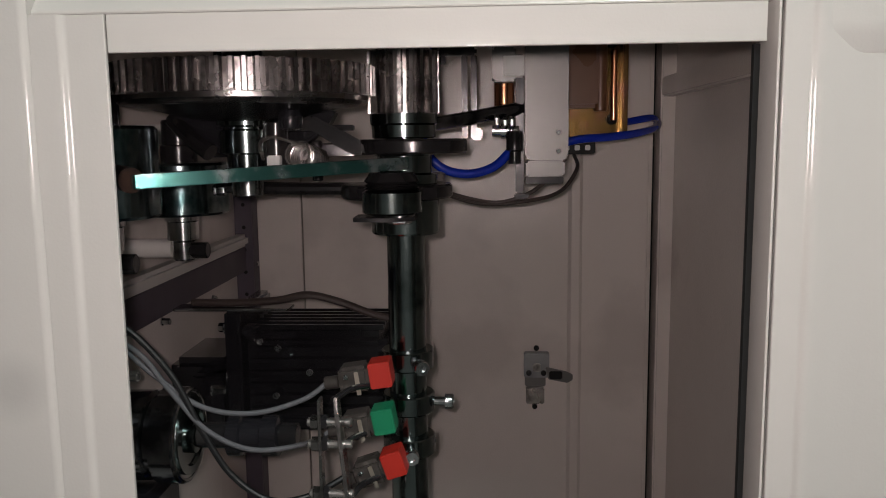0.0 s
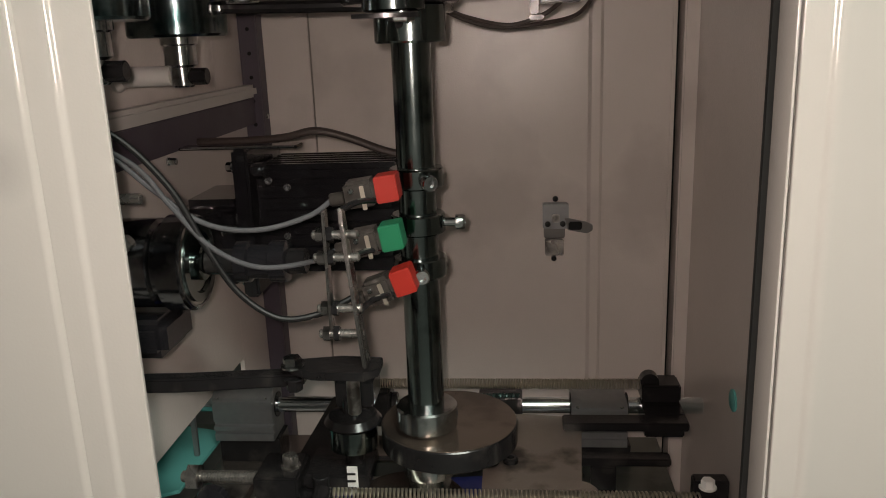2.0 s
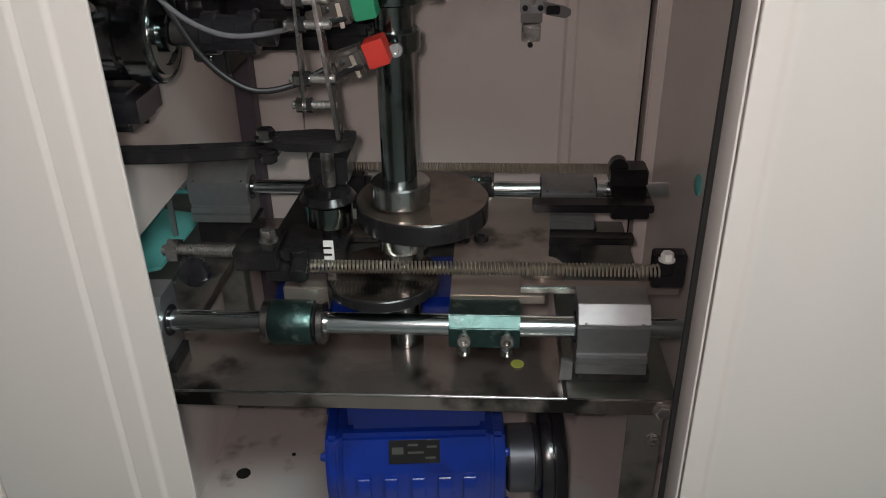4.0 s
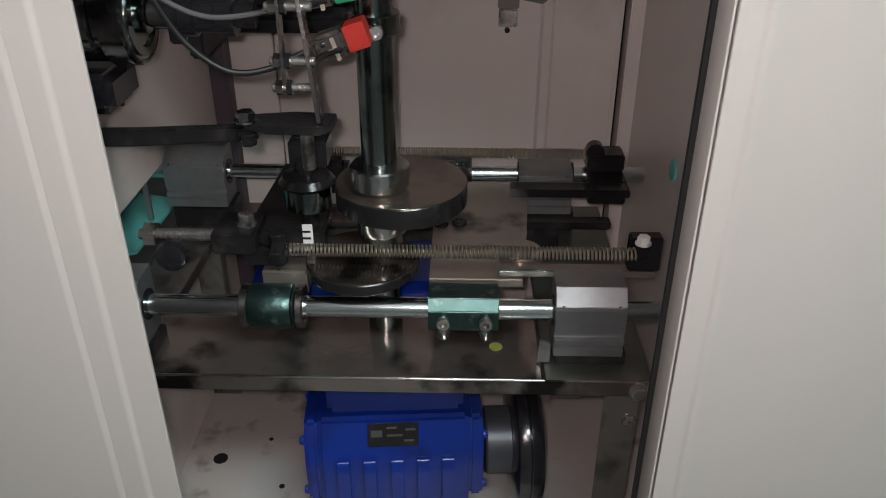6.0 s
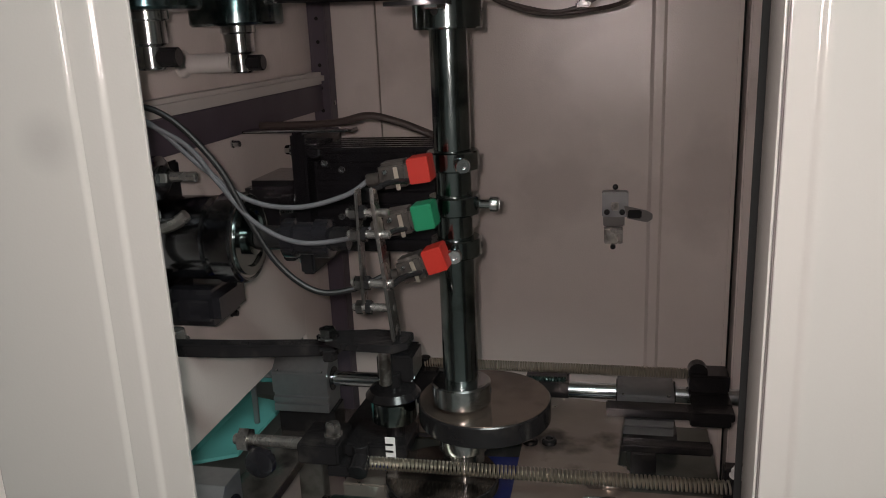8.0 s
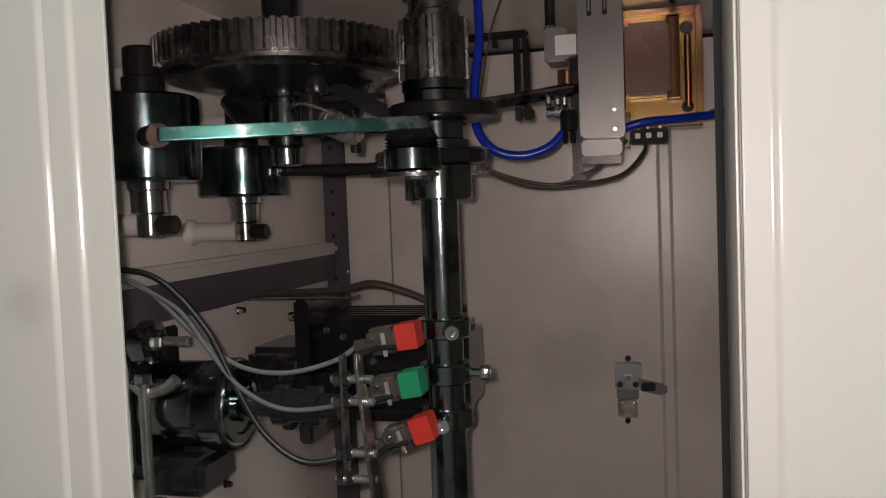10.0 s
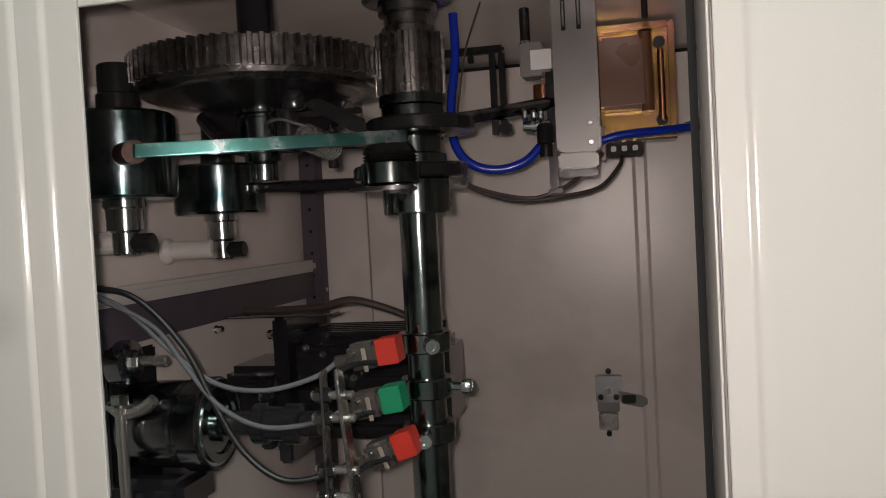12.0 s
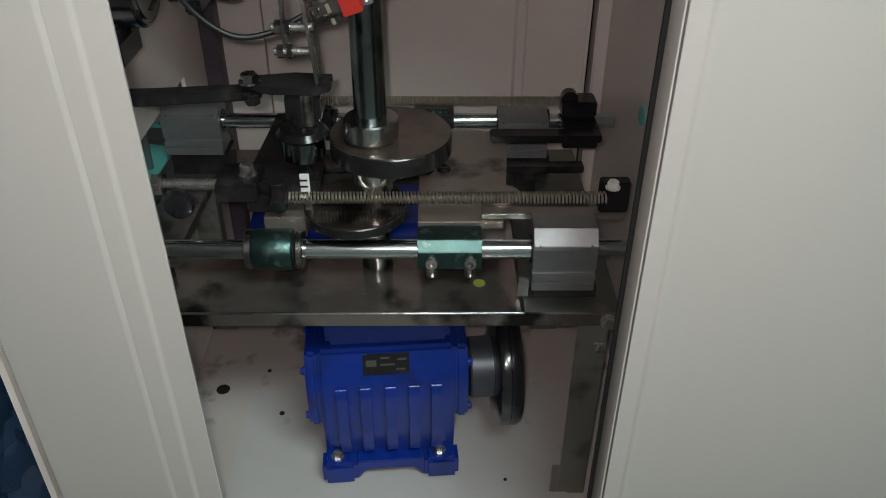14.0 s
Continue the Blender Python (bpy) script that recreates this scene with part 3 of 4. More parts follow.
def lever_bosses():
    for (x, y), zs in ((P1, (0.912, 1.070)), (P2, (0.897, 1.040))):
        for z in zs:
            t = thing("wall_boss", (XL, y, z), "white enamelled round boss on the side sheet", "bracket", "pivot bosses")
            x0 = XL
            part("boss", turned([(0.018, x0 + 0.0), (0.018, x0 + 0.005), (0.0125, x0 + 0.012), (0.012, x - 0.018)], (0, y + 0.012, z), "x", 28), WHITE_P, t)
    # struts below the gear
    t = thing("gear_bracket", (GX, GY, 1.0), "greasy black cast bracket under the spur gear", "bracket")
    part("web", extrude([(-0.262, 1.0625), (-0.075, 1.0625), (-0.085, 1.045), (-0.125, 1.014), (-0.205, 1.014), (-0.245, 1.045)], 0.0, 0.028, "y", 0.003), MOTOR, t, "greasy black cast web")
    part("arm", extrude([(-0.24, 0.0285), (-0.10, 0.0285), (-0.06, 0.035), (-0.06, 0.06), (-0.14, 0.06), (-0.20, 0.098), (-0.242, 0.098)], 1.012, 1.025, bevel=0.002), BLACK, t)
    part("strut", extrude([(-0.105, 1.050), (-0.088, 1.056), (-0.036, 1.028), (-0.034, 1.014), (-0.05, 1.016)], -0.066, -0.052, "y", 0.003), BLACK, t)
    part("strut", pipe([(-0.262, 0.014, 1.055), (-0.235, -0.01, 1.035), (-0.21, -0.02, 1.018)], 0.010), BLACK, t)
    part("bolt", turned([(0.006, 1.040), (0.0115, 1.042), (0.0125, 1.046), (0.0125, 1.054), (0.010, 1.060), (0.006, 1.0625)], (-0.105, -0.085, 0), seg=28), MOTOR, t, "glossy black domed bolt head")
    part("link", pipe([(-0.12, 0.04, 1.018), (-0.05, 0.07, 1.02), (0.02, 0.05, 1.02)], 0.008), BLACK, t)
    part("hanger", pipe([(-0.228, 0.085, 1.02), (-0.228, 0.10, ROOF)], 0.012, seg=12), BLACK, t)
    s = thing("return_spring", (-0.10, -0.05, 1.0), "short bright coil spring between the cam levers", "spring")
    part("coil", helix((-0.105, -0.062, 1.016), (0.15, 1, -0.15), 0.0135, 0.0017, 11, 0.062), STEEL, s)
    part("hook", pipe([(-0.105, -0.058, 1.027), (-0.125, -0.075, 1.034), (-0.135, -0.09, 1.028), (-0.13, -0.1, 1.012)], 0.002), STEEL, s)
    part("pin", rod(0.006, 0.985, 1.03, (-0.098, 0.005, 0)), BLACK, s)
    b = thing("spring_post", (-0.135, -0.09, 1.0), "black post with a pale square end holding the spring", "post")
    part("post", rod(0.013, 1.0, 1.05, (-0.132, -0.04, 0)), BLACK, b)
    part("cap", box(-0.137, -0.123, -0.062, -0.052, 1.003, 1.015, 0.001), LABEL, b, "pale square end")
    part("bar", box(-0.15, -0.05, -0.035, -0.025, 1.040, 1.046, 0.001), BLACK, b)


# ---- motor and gear head at the left ----
def motor():
    t = thing("electric_motor", (-0.15, 0.3, 0.68), "black finned electric motor bolted to the machine frame", "motor")
    part("flange", box(-0.285, -0.262, 0.215, 0.385, 0.575, 0.79, 0.004), MOTOR, t)
    part("body", box(-0.2615, -0.055, 0.235, 0.375, 0.605, 0.755, 0.012), MOTOR, t)
    for i in range(7):
        z = 0.625 + i * 0.018
        part("fin", box(-0.255, -0.06, 0.226, 0.2345, z - 0.003, z + 0.003, 0.001), MOTOR, t)
    for i in range(6):
        y = 0.25 + i * 0.022
        part("fin", box(-0.255, -0.06, y - 0.003, y + 0.003, 0.7555, 0.764, 0.001), MOTOR, t)
    part("end_cap", box(-0.0545, -0.03, 0.245, 0.365, 0.615, 0.745, 0.014), MOTOR, t)
    part("gear_head", box(-0.3775, -0.2855, 0.235, 0.375, 0.61, 0.715, 0.012), MOTOR, t)
    part("cover_ear", box(-0.335, -0.2855, 0.21, 0.2345, 0.655, 0.70, 0.006), MOTOR, t)
    part("top_plate", box(-0.358, -0.19, 0.215, 0.25, 0.7905, 0.7945, 0.001), MOTOR, t)
    part("plate_edge", rod(0.0016, -0.355, -0.193, (0, 0.2145, 0.7935), "x"), CHROME, t, "worn bright plate edge")
    part("plate_screw", hexbolt((-0.374, 0.215, 0.776), 0.005, 0.012, "x"), CHROME, t)
    for x, z in ((-0.236, 0.745), (-0.21, 0.735), (-0.165, 0.70), (-0.215, 0.665)):
        part("screw", socket_bolt((x, 0.2255, z), 0.0055, 0.006, "y", -1), CHROME, t)
    part("lug", box(-0.255, -0.235, 0.20, 0.2255, 0.755, 0.772, 0.004), MOTOR, t)
    part("rib", box(-0.305, -0.2855, 0.20, 0.2345, 0.60, 0.70, 0.003), MOTOR, t)
    for z in (0.60, 0.69, 0.765):
        part("bolt", hexbolt((-0.2855, 0.225, z), 0.007, 0.010, "x", -1), CHROME, t)
    part("bolt", hexbolt((-0.30, 0.20, 0.68), 0.007, 0.02, "x"), CHROME, t)
    c = solo("motor_cable", pipe([(-0.335, 0.232, 0.8005), (-0.27, 0.23, 0.8005), (-0.21, 0.228, 0.804), (-0.165, 0.228, 0.812), (-0.12, 0.235, 0.800), (-0.07, 0.24, 0.780), (-0.03, 0.245, 0.772)], 0.0055), CABLE_BR, "brown sheathed motor cable over the motor", "cable")
    g = thing("clutch", (-0.38, 0.0, 0.69), "polished black cylindrical clutch on a side bracket", "clutch")
    part("drum", turned([(0.049, -0.3685), (0.052, -0.366), (0.052, -0.300), (0.048, -0.296), (0.048, -0.290), (0.056, -0.287), (0.056, -0.262), (0.053, -0.259)], (0, 0, 0.69), "x", 56), DRUM, g)
    part("face_ring", turned([(0.046, -0.2588), (0.046, -0.2555), (0.036, -0.2545), (0.034, -0.258)], (0, 0, 0.69), "x", 48), SHAFT, g, "dull steel face ring")
    part("bright_rim", turned([(0.0535, -0.2605), (0.0545, -0.2585), (0.0525, -0.2570), (0.0500, -0.2575), (0.0495, -0.2585)], (0, 0, 0.69), "x", 56), CHROME, g, "bright worn rim")
    part("hub", turned([(0.021, -0.2587), (0.021, -0.250), (0.017, -0.248)], (0, 0, 0.69), "x", 28), SHAFT, g)
    part("output_shaft", rod(0.015, -0.2475, -0.13, (0, 0.0, 0.69), "x"), BLACK, g)
    part("coupling", turned([(0.019, -0.212), (0.024, -0.210), (0.024, -0.196), (0.020, -0.194), (0.020, -0.172), (0.024, -0.170), (0.024, -0.152), (0.019, -0.150)], (0, 0.0, 0.69), "x"), MOTOR, g)
    part("bracket", box(XL, -0.369, -0.05, 0.05, 0.61, 0.78, 0.003), BLACK, g)
    part("lever_plate", pipe([(-0.365, -0.055, 0.725), (-0.345, -0.060, 0.716), (-0.32, -0.062, 0.722), (-0.305, -0.060, 0.732)], 0.0075, seg=8), STEEL, g, "bright bent lever")
    part("tie_rod", rod(0.0065, 0.575, 0.735, (-0.345, -0.066, 0)), STEEL, g)
    part("rod_nut", hexbolt((-0.345, -0.066, 0.728), 0.011, 0.012), CHROME, g)
    part("rod_nut", hexbolt((-0.335, -0.066, 0.578), 0.012, 0.014), STEEL, g)
    part("lower_cover", box(-0.3685, -0.29, -0.045, 0.045, 0.585, 0.632, 0.010), MOTOR, g)
    part("nut", hexbolt((-0.355, -0.06, 0.618), 0.012, 0.014), BLACK, g)
    part("upper_arm", turned([(0.020, -0.3685), (0.026, -0.365), (0.026, -0.345), (0.018, -0.34)], (0, -0.04, 0.772), "x", 32), DRUM, g)
    for x, y, z in ((-0.3395, -0.045, 0.774),):
        b = part("bolt", hexbolt((x, y, z), 0.011, 0.012, "x"), CHROME, g)
        part("stud", rod(0.006, x + 0.012, x + 0.045, (0, y, z), "x"), STEEL, b, "", (-0.38, 0.0, 0.69))


# ---- proximity sensors on their slotted bracket ----
def sensor(x, y, z, tilt, tip, label):
    t = thing("proximity_sensor", (x, y, z), label, "sensor", "shaft sensors")
    own = box(x - 0.023, x, y - 0.015, y + 0.015, z - 0.0275, z, 0.0012)
    part("sensing_tip", turn_bm(own, tilt, (x, y, z), "Y"), tip, t)
    own = box(x - 0.056, x - 0.0235, y - 0.0145, y + 0.0145, z - 0.029, z - 0.001, 0.004)
    b = part("housing", turn_bm(own, tilt, (x, y, z), "Y"), CLEAR, t, "smoky clear plastic housing")
    own = rod(0.0028, y - 0.0195, y - 0.014, (x - 0.047, 0, z - 0.010), "y")
    part("screw", turn_bm(own, tilt, (x, y, z), "Y"), CHROME, b, "", (x, y, z))
    own = box(x - 0.038, x - 0.0335, y - 0.0170, y - 0.0147, z - 0.031, z - 0.006, 0.0006)
    part("clip", turn_bm(own, tilt, (x, y, z), "Y"), SPRING_ST, b, "", (x, y, z))
    own = rod(0.007, x - 0.074, x - 0.058, (0, y, z - 0.018), "x")
    part("gland", turn_bm(own, tilt, (x, y, z), "Y"), CLEAR, b, "", (x, y, z))


def sensors():
    sensor(-0.013, -0.062, 0.800, -8, RED, "square proximity sensor with a red tip facing the shaft")
    sensor(-0.011, -0.064, 0.750, -10, GREEN, "square proximity sensor with a green tip facing the shaft")
    sensor(-0.004, -0.060, 0.702, -19, RED, "tilted square proximity sensor with a red tip facing the shaft")
    t = thing("sensor_bracket", (-0.05, -0.12, 0.60), "slotted steel sensor bracket on a dark bar", "bracket")
    p = part("plate", extrude([(-0.130, 0.612), (-0.104, 0.612), (-0.108, 0.772), (-0.122, 0.776), (-0.127, 0.76)], -0.048, -0.044, "x", 0.001), GREASE, t)
    part("plate", extrude([(-0.122, 0.650), (-0.106, 0.650), (-0.106, 0.773), (-0.122, 0.773)], -0.080, -0.077, "x", 0.001), GREASE, t)
    for bm_v in (p.data.vertices,):
        for v in bm_v:
            v.co.x += -0.10 * (v.co.z - 0.02)
    for i, z in enumerate((0.748, 0.725, 0.672, 0.645)):
        part("bolt", rod(0.0045, -0.092, -0.046, (0, -0.115, z), "x"), STEEL, t)
        part("nut", turned([(0.0078, -0.0875), (0.0078, -0.0805)], (0, -0.115, z), "x", 6), GREASE, t)
        part("nut", turned([(0.008, -0.0765), (0.008, -0.071)], (0, -0.115, z), "x", 6), BLACK, t)
    part("sensor_strap", pipe([(-0.066, -0.115, 0.77), (-0.05, -0.09, 0.775), (-0.03, -0.066, 0.772)], 0.0032), BLACK, t)
    part("sensor_strap", pipe([(-0.058, -0.115, 0.72), (-0.05, -0.09, 0.722), (-0.03, -0.067, 0.722)], 0.0032), BLACK, t)
    part("sensor_strap", pipe([(-0.050, -0.115, 0.668), (-0.04, -0.09, 0.672), (-0.02, -0.066, 0.672)], 0.0032), BLACK, t)
    part("foot", extrude([(-0.125, -0.12), (-0.10, -0.135), (-0.045, -0.138), (-0.032, -0.125), (-0.032, -0.095), (-0.075, -0.09), (-0.125, -0.10)], 0.602, 0.611, bevel=0.001), BLACK, t)
    part("bar", extrude([(XL, 0.577), (-0.24, 0.580), (-0.112, 0.588), (-0.112, 0.6015), (-0.24, 0.5955), (XL, 0.5925)], -0.118, -0.098, "y", 0.002), BLACK, t, "dark flat support bar")
    part("bolt", hexbolt((-0.122, -0.118, 0.611), 0.010, 0.010), CHROME, t)
    part("nut", hexbolt((-0.122, -0.118, 0.598), 0.009, 0.014, "z", -1), BLACK, t)
    part("stud", rod(0.007, 0.555, 0.6015, (-0.062, -0.112, 0)), STEEL, t)


def cables():
    solo("sensor_cable", pipe([(-0.078, -0.062, 0.775), (-0.105, -0.075, 0.758), (-0.155, -0.09, 0.748), (-0.205, -0.10, 0.758), (-0.25, -0.11, 0.795), (-0.30, -0.12, 0.845), (-0.35, -0.13, 0.865)], 0.0028), CABLE, "grey sensor cable hanging in a loose bow", "cable", "sensor cables")
    solo("sensor_cable", pipe([(-0.076, -0.064, 0.722), (-0.10, -0.08, 0.712), (-0.155, -0.095, 0.710), (-0.20, -0.105, 0.735), (-0.235, -0.11, 0.78), (-0.27, -0.115, 0.825), (-0.35, -0.13, 0.868)], 0.0028), CABLE, "grey sensor cable hanging in a loose bow", "cable", "sensor cables")
    solo("sensor_cable", pipe([(-0.062, -0.06, 0.668), (-0.10, -0.085, 0.655), (-0.14, -0.095, 0.655), (-0.178, -0.10, 0.685), (-0.205, -0.105, 0.735), (-0.235, -0.11, 0.80), (-0.285, -0.12, 0.855), (-0.35, -0.13, 0.868)], 0.0034), CABLE_B, "black sensor cable hanging in a deep bow", "cable", "sensor cables")


# ---- valve and coil group ----
def valves():
    t = thing("solenoid_valve", (0.17, 0.21, 1.0), "grey sheet-metal valve bracket with a small solenoid valve", "valve")
    part("cover", extrude([(0.142, 1.035), (0.142, 1.21), (0.200, 1.21), (0.200, 1.005), (0.195, 1.0), (0.150, 1.0), (0.142, 1.006)], 0.205, 0.225, "y", 0.002), SHEET, t)
    part("nose", box(0.143, 0.196, 0.206, 0.25, 0.978, 0.9995, 0.003), SHEET, t)
    part("base", box(0.143, 0.194, 0.208, 0.245, 0.968, 0.9775, 0.001), BLACK, t)
    part("side_strip", box(0.130, 0.1415, 0.215, 0.235, 0.955, 1.12, 0.002), BLACK, t)
    part("foot", box(0.128, 0.148, 0.21, 0.235, 0.948, 0.9545, 0.002), BLACK, t)
    for z in (1.012, 1.037):
        part("screw", rod(0.0035, 0.2035, 0.206, (0.187, 0, z), "y"), CHROME, t)
    for x in (0.158, 0.178):
        part("slot", box(x - 0.003, x + 0.003, 0.2035, 0.2048, 1.16, 1.20, 0.001), DARKHOLE, t)
    part("coil_body", box(0.098, 0.130, 0.205, 0.245, 1.105, 1.150, 0.003), SHEET, t)
    part("coil_cap", box(0.112, 0.1415, 0.203, 0.235, 1.11, 1.14, 0.003), SHEET, t)
    part("slot_rod", rod(0.0016, 1.165, 1.198, (0.158, 0.2025, 0)), CHROME, t)
    part("slot_rod", rod(0.0016, 1.165, 1.198, (0.178, 0.2025, 0)), CHROME, t)
    part("coil_label", box(0.113, 0.1405, 0.2015, 0.2028, 1.112, 1.138, 0.0004), LABEL, t, "pale paper label")
    part("stem_nut", hexbolt((0.105, 0.225, 1.1505), 0.008, 0.006), CHROME, t)
    part("copper_winding", rod(0.0145, 1.076, 1.112, (0.1165, 0.325, 0)), COPPER, t, "copper winding")
    part("stem", rod(0.007, 1.1505, 1.20, (0.105, 0.225, 0)), BLACK, t)
    part("fitting", turned([(0.008, 0.0), (0.008, 0.012), (0.011, 0.012), (0.011, 0.022), (0.007, 0.024), (0.007, 0.036)], (0.098, 0.215, 1.040), "x", 12), CHROME, t, "bright push-in fitting")
    part("fitting_elbow", turned([(0.0085, 0.996), (0.0085, 1.012), (0.0115, 1.014), (0.0115, 1.036), (0.009, 1.04)], (0.128, 0.203, 0)), BLACK, t)
    b = thing("cross_bar", (0.07, 0.2, 1.06), "black steel cross bar hung from the cabinet top", "bar")
    part("bar", pipe([(0.0, 0.14, 1.045), (0.06, 0.18, 1.055), (0.15, 0.23, 1.072)], 0.0095, seg=14), DRUM, b)
    for x, y, z, r in ((0.104, 0.186, 1.052, 0.009), (0.115, 0.190, 1.050, 0.0075), (0.124, 0.193, 1.050, 0.009)):
        part("hex_fitting", turned([(r * 0.9, x - 0.0035), (r, x - 0.002), (r, x + 0.002), (r * 0.9, x + 0.0035)], (0, y, z), "x", 6), CHROME, b, "bright hexagon fitting")
    part("stop_block", box(0.070, 0.086, 0.176, 0.19, 1.028, 1.044, 0.003), BLACK, b)
    for x in (0.0575, 0.070):
        part("hanger", box(x, x + 0.008, 0.2, 0.212, 1.03, 1.139, 0.001), BLACK, b)
    part("hanger_arm", box(-0.036, 0.078, 0.2, 0.212, 1.1392, 1.150, 0.003), BLACK, b)
    part("arm_nut", box(0.029, 0.037, 0.199, 0.206, 1.128, 1.1388, 0.001), BLACK, b)
    part("hanger_stud", rod(0.005, 1.1502, ROOF, (-0.030, 0.206, 0)), BLACK, b)
    g = thing("magnet_coil", (0.25, 0.41, 1.0), "brown varnished magnet coil on a yellow zinc-plated plate", "coil")
    part("plate", extrude([(0.19, 1.03), (0.19, 1.205), (0.31, 1.205), (0.31, 1.03)], 0.424, 0.428, "y", 0.001), GOLD, g, "yellow zinc-plated plate")
    part("plate_rim", box(0.302, 0.311, 0.40, 0.4235, 1.035, 1.205, 0.002), GOLD, g)
    part("plate_rim", box(0.19, 0.3015, 0.40, 0.4235, 1.195, 1.206, 0.002), GOLD, g)
    part("coil", box(0.198, 0.265, 0.385, 0.4235, 1.075, 1.185, 0.006), BROWN, g)
    part("coil_edge", rod(0.010, 1.07, 1.19, (0.268, 0.40, 0)), BROWN, g)
    part("guide_rod", rod(0.005, 1.055, 1.165, (0.290, 0.410, 0)), COPPER, g, "coppery guide rod")
    for z in (1.058, 1.178):
        part("screw", socket_bolt((0.289, 0.424, z), 0.009, 0.006, "y", -1), BLACK, g)
    part("foot", box(0.20, 0.31, 0.40, 0.435, 1.026, 1.0295, 0.001), BLACK, g)
    part("back_stay", box(0.22, 0.26, 0.4285, YB - 0.001, 1.10, 1.106, 0.001), GOLD, g)
    m = thing("terminal_strip", (0.23, 0.38, 1.0), "black terminal strip with pale screw clamps", "terminal block")
    part("strip", box(0.203, 0.258, 0.375, 0.423, 1.004, 1.024, 0.002), RUBBER, m)
    for i in range(3):
        x = 0.214 + i * 0.016
        part("clamp", box(x - 0.004, x + 0.004, 0.371, 0.3745, 1.010, 1.018, 0.001), LABEL, m)
        part("pin", box(x - 0.003, x + 0.003, 0.385, 0.390, 1.0245, 1.055, 0.001), GOLD, m)
    part("end_clamp", box(0.196, 0.2025, 0.37, 0.42, 0.998, 1.05, 0.001), BROWN, m)
    solo("air_hose", pipe([(0.012, 0.20, 1.197), (0.012, 0.20, 1.14), (0.004, 0.195, 1.07), (0.008, 0.19, 1.02), (0.03, 0.19, 0.992), (0.065, 0.195, 0.983), (0.10, 0.20, 0.992), (0.125, 0.205, 1.015)], 0.0062, seg=12), TUBE, "blue plastic air hose looping to the valve", "hose", "air hoses")
    solo("air_hose", pipe([(0.195, 0.30, 1.020), (0.225, 0.30, 1.027), (0.27, 0.31, 1.03), (0.315, 0.34, 1.035), (0.36, 0.42, 1.045), (0.365, 0.48, 1.06), (0.33, 0.52, 1.055)], 0.0062, seg=12), TUBE, "blue plastic air hose from the valve to the side", "hose", "air hoses")
    solo("valve_cable", pipe([(0.0, 0.18, 0.985), (0.03, 0.19, 0.962), (0.085, 0.21, 0.945), (0.12, 0.215, 0.945), (0.16, 0.22, 0.962), (0.20, 0.25, 1.0)], 0.0028), CABLE_BR, "thin brown valve cable", "cable", "valve cables")
    solo("valve_cable", pipe([(0.0, 0.185, 0.983), (0.03, 0.195, 0.959), (0.085, 0.215, 0.941), (0.15, 0.23, 0.944), (0.195, 0.26, 0.955), (0.222, 0.30, 0.985), (0.225, 0.37, 1.003)], 0.0028), CABLE_BR, "thin brown valve cable", "cable", "valve cables")
    solo("signal_wire", pipe([(0.05, 0.2, ROOF - 0.002), (0.028, 0.2, 1.15), (0.016, 0.2, 1.09), (0.01, 0.19, 1.04)], 0.0014), CABLE_BR, "thin grey wire hanging from the cabinet top", "wire")
    solo("top_stub", rod(0.0042, 1.165, ROOF, (0.262, 0.2, 0)), BLACK, "black threaded stub under the cabinet top", "bolt")


def latch():
    t = thing("cam_latch", (0.183, 0.615, 0.60), "zinc-plated cam latch with a tongue on the rear door", "latch")
    part("plate", box(0.160, 0.208, 0.615, YB - 0.0005, 0.574, 0.622, 0.002), ALU, t)
    for x, z in ((0.169, 0.584), (0.197, 0.584), (0.184, 0.629)):
        part("screw", turned([(0.0055, 0), (0.0052, -0.003), (0.003, -0.004)], (x, 0.615 if z < 0.62 else 0.63, z), "y", 14), BLACK, t)
    part("spindle", box(0.176, 0.191, 0.606, 0.6148, 0.588, 0.604, 0.002), STEEL, t)
    part("tongue", extrude([(0.200, 0.597), (0.206, 0.573), (0.242, 0.566), (0.252, 0.572), (0.252, 0.582), (0.240, 0.588)], 0.609, 0.6145, "y", 0.001), SHEET, t)
    part("tongue_bend", box(0.207, 0.232, 0.604, 0.6085, 0.574, 0.590, 0.002), BLACK, t)
    part("housing", box(0.162, 0.202, 0.627, YB - 0.0005, 0.553, 0.5735, 0.002), SHEET, t)
    part("keeper", box(0.164, 0.199, 0.615, YB - 0.0005, 0.522, 0.5525, 0.002), STEEL, t)
    part("screw", rod(0.005, 0.622, YB - 0.0005, (0.181, 0, 0.514), "y"), BLACK, t)


# ---- slide: rods, blocks, shelf ----
FRY, FRZ, RRY, RRZ = -0.06, 0.345, 0.292, 0.370


